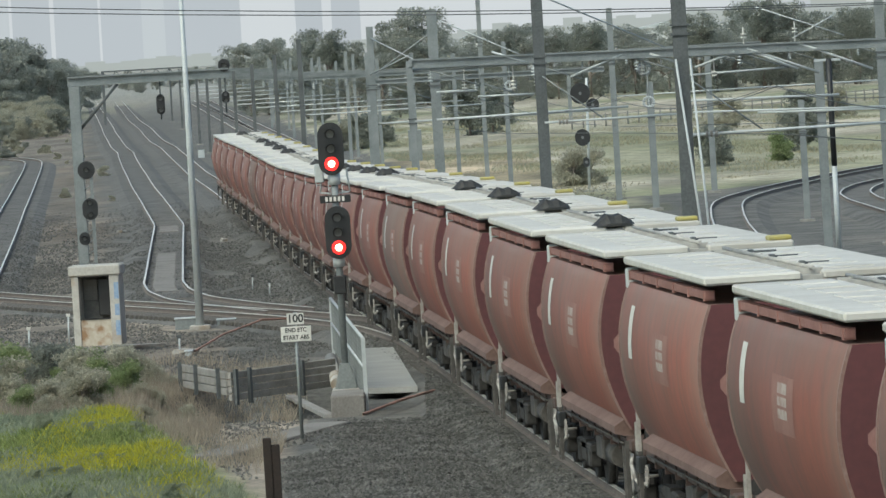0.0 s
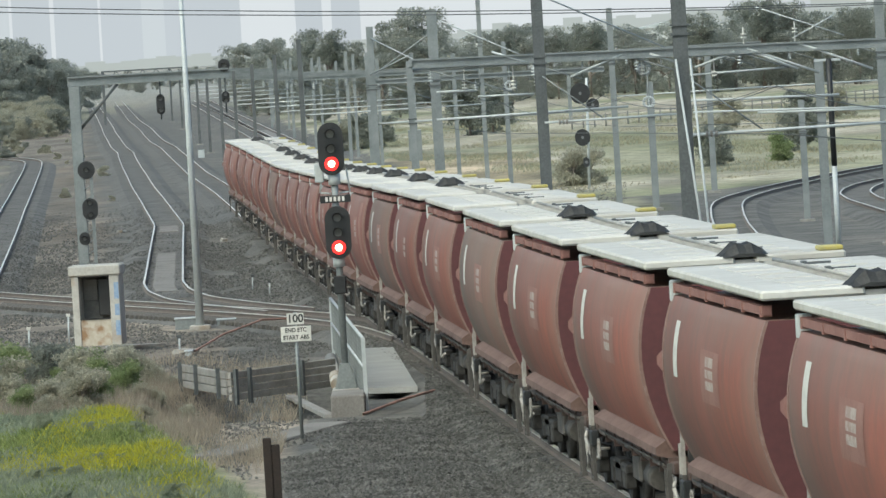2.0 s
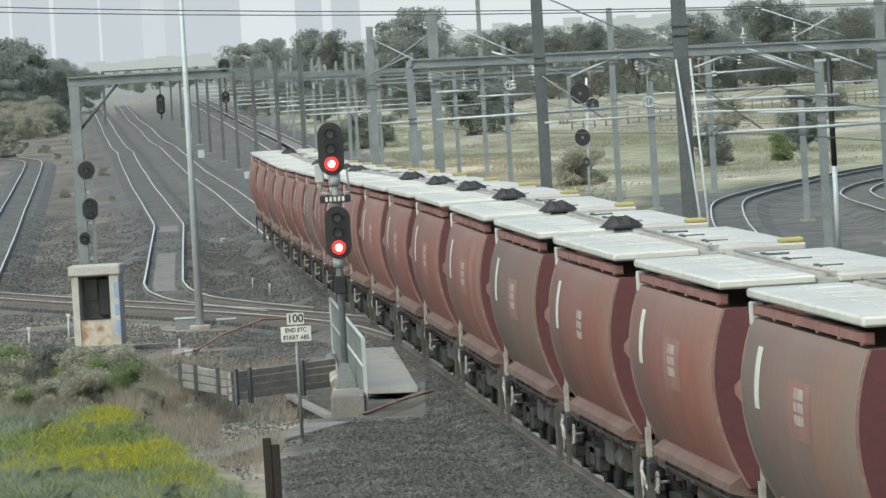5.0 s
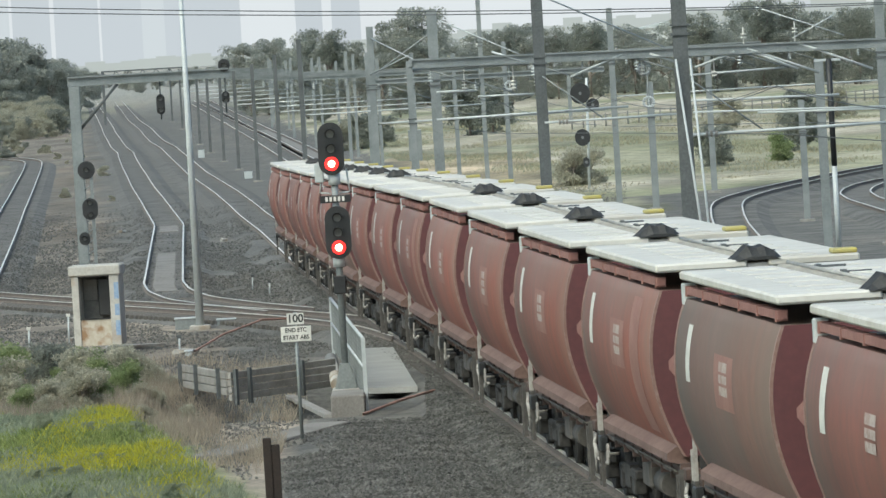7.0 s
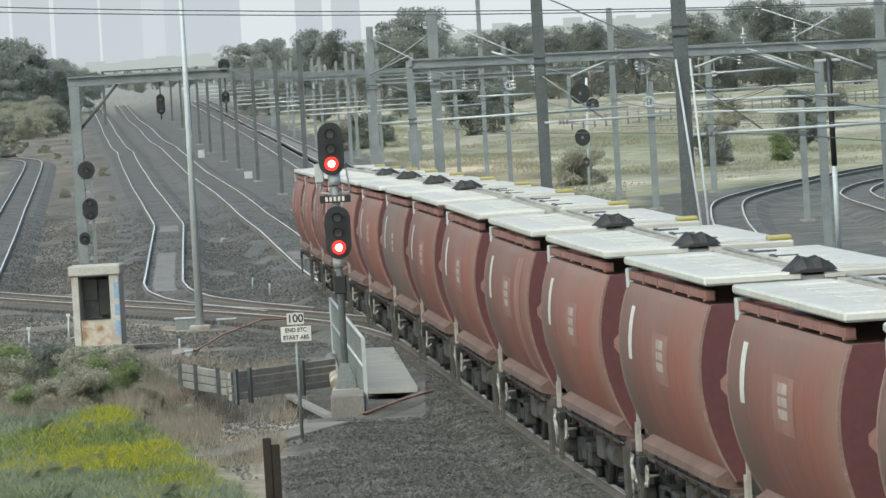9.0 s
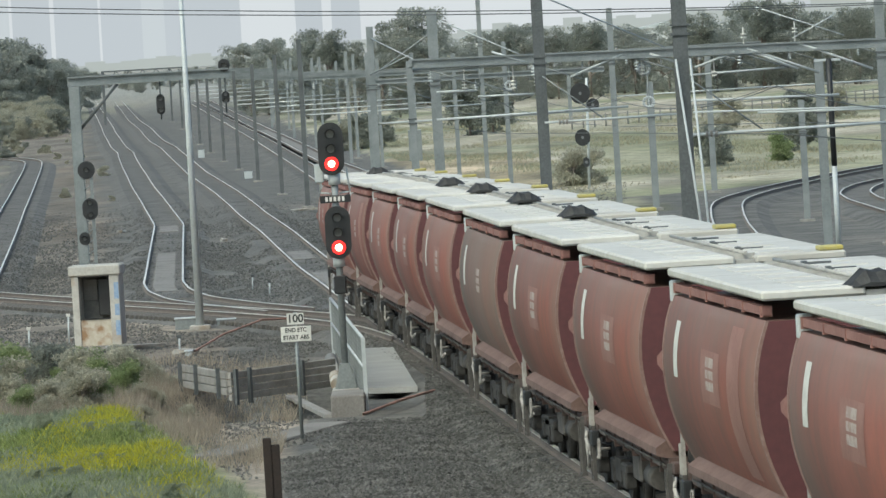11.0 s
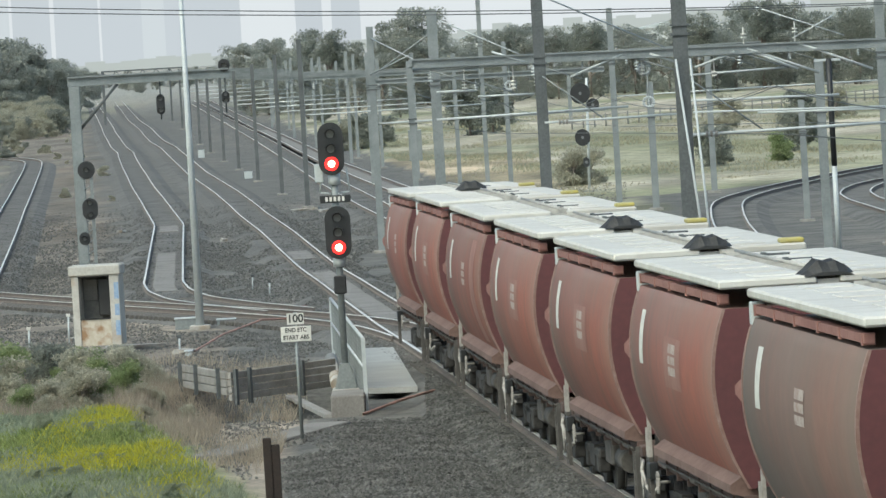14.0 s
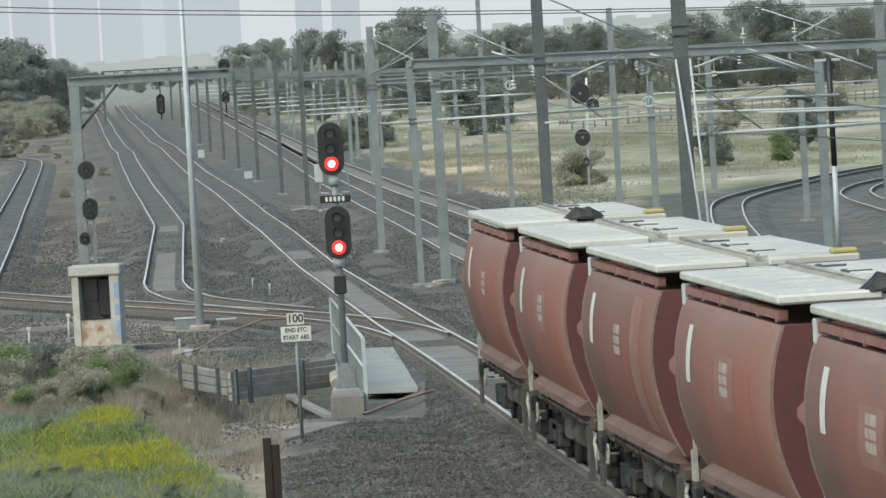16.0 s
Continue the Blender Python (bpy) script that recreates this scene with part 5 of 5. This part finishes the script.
def flowery(r):
    x, y, k = verge(r)
    n = noise.noise(Vector((x * .45, y * .12, 15)))
    return x, y, k * max(0, min(1, n * 2.2 + .22)) * (1 if 120 < y < 150 else .2)


def dryzone(r):
    y = r.uniform(122, 190)
    x = r.uniform(-13, -3.6)
    if x < -3.9 - max(0, (y - 116)) * .12 and y < 148:
        return x, y, 0
    n = noise.noise(Vector((x * .5, y * .12, 21)))
    band = max(0, min(1, 1.3 - abs(y - (152 + (x + 8) * -2.0)) / 22))
    return x, y, band * max(0, min(1, .35 + n * 2)) * (0 if ditch(x, y) > .5 and x > -5 else 1)


blades("grass", 80000, lush, .05, .19, .022, M_GRASS, "bright green verge grass", "grass", 31, 1.1)
blades("groundcover", 80000, greyish, .05, .20, .03, M_GRASS_GREY, "grey-green low weeds", "weeds", 32, .9)
blades("yellow_flowers", 22000, flowery, .10, .26, .018, M_FLOWER, "yellow-flowering weeds on the verge", "flowers", 33, 1.1)
blades("dry_grass", 26000, dryzone, .10, .55, .012, M_DRY, "dry brown grass and dead stalks", "dry grass", 34)


# weed clumps on the verge and tussocks in the eastern field
for i in range(30):
    y = rt.uniform(108, 146)
    x = rt.uniform(-.072, -.030) * y
    if x < -3.9 - max(0, y - 116) * .12:
        plant("bush", 3, x, y, rt.uniform(.16, .36), rt.uniform(0, 360), 2.5)


def field(r):
    y = r.uniform(372, 760)
    x = r.uniform(-.03, .078) * y
    edge = float(np.interp(y, EAST_2.y, EAST_2.x)) + 6
    if x < edge or (y < 430 and x > 10 and y < 372 + (x - 18) * 1.4 + 22):
        return x, y, 0
    n = noise.noise(Vector((x * .10, y * .035, 23)))
    return x, y, max(0, min(1, .3 + n * 2.0))


def field_green(r):
    x, y, k = field(r)
    n = noise.noise(Vector((x * .06, y * .03, 29)))
    return x, y, k * max(0, min(1, n * 3))


blades("field_straw", 45000, field, .08, .26, .04, M_STRAW, "dry straw-coloured field grass in drifts", "dry grass", 36, .8)
blades("field_grass", 14000, field_green, .06, .20, .05, M_GRASS_GREY, "grey-green field grass in patches", "grass", 37, .8)


# loose ballast stones beside the main line
def stones(name, count, seed):
    r = random.Random(seed)
    vs, fs = [], []
    base = [Vector(v) for v in ((1, 0, -.2), (-.5, .87, -.1), (-.5, -.87, -.2), (.2, .1, .8), (-.3, .4, .5))]
    faces = ((0, 1, 3), (1, 4, 3), (1, 2, 4), (2, 3, 4), (2, 0, 3))
    made = 0
    while made < count:
        y = 98 + 60 * r.random()
        c = float(np.interp(y, MAIN.y, MAIN.x))
        x = c - 1.0 - 5.2 * r.random()
        if x < -4.3 + .3 * noise.noise(Vector((y, 0, 0))) or ditch(x, y) > .2 or (y > 140 and x < -.6) or (127 < y < 141 and x < -2.4 - (y - 127) * .03):
            continue
        made += 1
        z = level(y) + max(rise(x, y), -.44 if c - x > 2.2 else (-.185 if c - x < 1.5 else -.185 - .255 * (c - x - 1.5) / .7))
        s = .022 + .05 * r.random() ** 2
        q = Euler((r.uniform(-.6, .6), r.uniform(-.6, .6), r.uniform(0, 6.3))).to_matrix()
        i = len(vs)
        vs += [tuple(Vector((x, y, z)) + q @ (b * s)) for b in base]
        fs += [tuple(i + k for k in f) for f in faces]
    me = bpy.data.meshes.new(name)
    me.from_pydata(vs, [], fs)
    me.materials.append(leafmat("loose_stone", (.135, .135, .128), (.235, .233, .222), .6, 1.45))
    return tagged(new(name, me), "loose dark crushed stones on the track shoulder", "gravel", kind="stuff")


stones("ballast_stones", 42000, 41)


def yard_stones(count, seed):
    """Coarse stones scattered over the yard between the tracks."""
    r = random.Random(seed)
    vs, fs = [], []
    base = [Vector(v) for v in ((1, 0, -.2), (-.5, .87, -.1), (-.5, -.87, -.2), (.1, .1, .9))]
    made = 0
    while made < count:
        y = 122 + 300 * r.random()
        x = y * r.uniform(-.074, .078)
        if x > .03 * y:
            continue
        if y > 290 and r.random() < (y - 290) / 125:
            continue
        if y < 158 and (x > -2.2 or x < -3.6 - max(0, y - 116) * .12):
            continue
        if ditch(x, y) > .05 or noise.noise(Vector((x * .5, y * .1, 2))) < -.25:
            continue
        d = min(abs(x - float(np.interp(y, ln.y, ln.x, left=99, right=99))) for ln in (MAIN, SNAKE, WEST, EAST_1, EAST_2, LOOP_1, LOOP_2))
        if d < .95 and r.random() < .8:
            continue
        made += 1
        z = level(y) + max(rise(x, y), -.185 if d < 1.5 else (-.185 - .36 * (d - 1.5) if d < 2.2 else -9))
        s = r.uniform(.022, .06) * (1 if y < 260 else 1.3)
        q = Euler((r.uniform(-.5, .5), r.uniform(-.5, .5), r.uniform(0, 6.3))).to_matrix()
        i = len(vs)
        vs += [tuple(Vector((x, y, z)) + q @ (b * s)) for b in base]
        fs += [(i, i + 1, i + 3), (i + 1, i + 2, i + 3), (i + 2, i, i + 3)]
    me = bpy.data.meshes.new("yard_stones")
    me.from_pydata(vs, [], fs)
    me.materials.append(bpy.data.materials["loose_stone"])
    return tagged(new("yard_stones", me), "coarse dark stones scattered over the yard", "gravel", kind="stuff")


yard_stones(85000, 43)


# pale industrial sheds behind the tree belt
M_SHED = mat("pale_sheet_metal", (.66, .67, .67), (.54, .55, .55), .2, 3, .6, 0, .1)
for x0, x1, y, top in ((5.5, 13.5, 1150, 9.3), (24.0, 33.0, 1160, 8.6), (38.0, 51.0, 1150, 9.2), (66.0, 88.0, 1170, 9.0)):
    sh = thing("industrial_shed", "long pale metal shed beyond the trees", "shed", pose((x0 + x1) / 2, y, level(y) - .6))
    w, h = (x1 - x0) / 2, top - level(y) + .6
    bm = B()
    box(bm, -w, w, -6, 6, 0, h - 1.2)
    part("wall", bm, M_SHED, sh)
    bm = B()
    prism(bm, [(-w - .4, h - 1.19), (w + .4, h - 1.19), (w * .1, h), (-w * .1, h)], -6.4, 6.4)
    part("roof", bm, M_STEEL_PALE, sh)
    for k in (-.6, 0, .6):
        bm = B()
        box(bm, w * k - .9, w * k + .9, -6.06, -6.003, h - 3.6, h - 2.2)
        part("window", bm, M_STEEL_DARK, sh)
# lattice gantry over the far tracks
ga2 = thing("lattice_gantry", "distant grey lattice gantry spanning the tracks", "gantry", pose(0, 930, level(930) - .45))
for x in (-49.3, -37.0):
    bm = B()
    box(bm, x - .2, x + .2, -.2, .2, 0, 8.2)
    part("column", bm, M_STEEL_DARK, ga2)
bm = B()
for z in (6.9, 8.2):
    box(bm, -49.5, -36.8, -.12, .12, z - .1, z + .1)
for i in range(12):
    rod(bm, (-49.3 + i, 0, 6.9 if i % 2 else 8.2), (-48.3 + i, 0, 8.2 if i % 2 else 6.9), .07, n=5)
part("truss", bm, M_STEEL_DARK, ga2)


# ---- far distance: city towers with haze put into their colours, and sky ----
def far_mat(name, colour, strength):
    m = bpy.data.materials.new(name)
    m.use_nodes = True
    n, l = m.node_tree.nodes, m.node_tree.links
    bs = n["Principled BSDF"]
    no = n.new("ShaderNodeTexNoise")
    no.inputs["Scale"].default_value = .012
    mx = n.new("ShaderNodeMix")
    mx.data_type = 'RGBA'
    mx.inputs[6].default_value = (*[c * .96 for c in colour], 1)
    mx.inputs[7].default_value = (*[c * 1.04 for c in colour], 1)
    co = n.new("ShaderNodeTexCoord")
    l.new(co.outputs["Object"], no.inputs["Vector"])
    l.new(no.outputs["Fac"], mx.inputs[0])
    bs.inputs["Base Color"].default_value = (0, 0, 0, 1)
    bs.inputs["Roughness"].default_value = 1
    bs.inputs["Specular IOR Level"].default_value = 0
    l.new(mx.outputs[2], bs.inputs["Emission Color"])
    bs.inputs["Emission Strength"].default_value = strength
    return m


# glowing, unlit colours that already hold the haze and the sky's brightness
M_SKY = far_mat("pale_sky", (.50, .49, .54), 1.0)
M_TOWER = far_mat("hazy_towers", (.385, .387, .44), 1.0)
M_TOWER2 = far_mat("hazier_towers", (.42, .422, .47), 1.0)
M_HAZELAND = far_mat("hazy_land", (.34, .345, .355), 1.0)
bm = B()
box(bm, -2400, 2400, 4890, 4895, -60, 900)
tagged(part("backdrop", bm, M_SKY), "pale overcast sky", "sky", kind="structure")
FAR = 4300.0
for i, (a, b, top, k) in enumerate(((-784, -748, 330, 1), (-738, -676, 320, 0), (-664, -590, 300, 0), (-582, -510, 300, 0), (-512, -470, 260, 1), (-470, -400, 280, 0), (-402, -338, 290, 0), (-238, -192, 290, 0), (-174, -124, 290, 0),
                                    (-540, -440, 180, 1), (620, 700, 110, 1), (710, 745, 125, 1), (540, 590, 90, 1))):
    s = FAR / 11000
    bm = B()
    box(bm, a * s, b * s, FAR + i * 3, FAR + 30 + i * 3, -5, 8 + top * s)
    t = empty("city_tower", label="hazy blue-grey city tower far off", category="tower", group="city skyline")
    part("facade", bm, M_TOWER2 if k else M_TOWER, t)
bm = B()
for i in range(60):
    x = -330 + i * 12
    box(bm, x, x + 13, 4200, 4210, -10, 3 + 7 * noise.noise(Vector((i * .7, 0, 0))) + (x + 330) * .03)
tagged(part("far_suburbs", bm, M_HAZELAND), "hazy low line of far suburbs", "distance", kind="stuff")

motions()
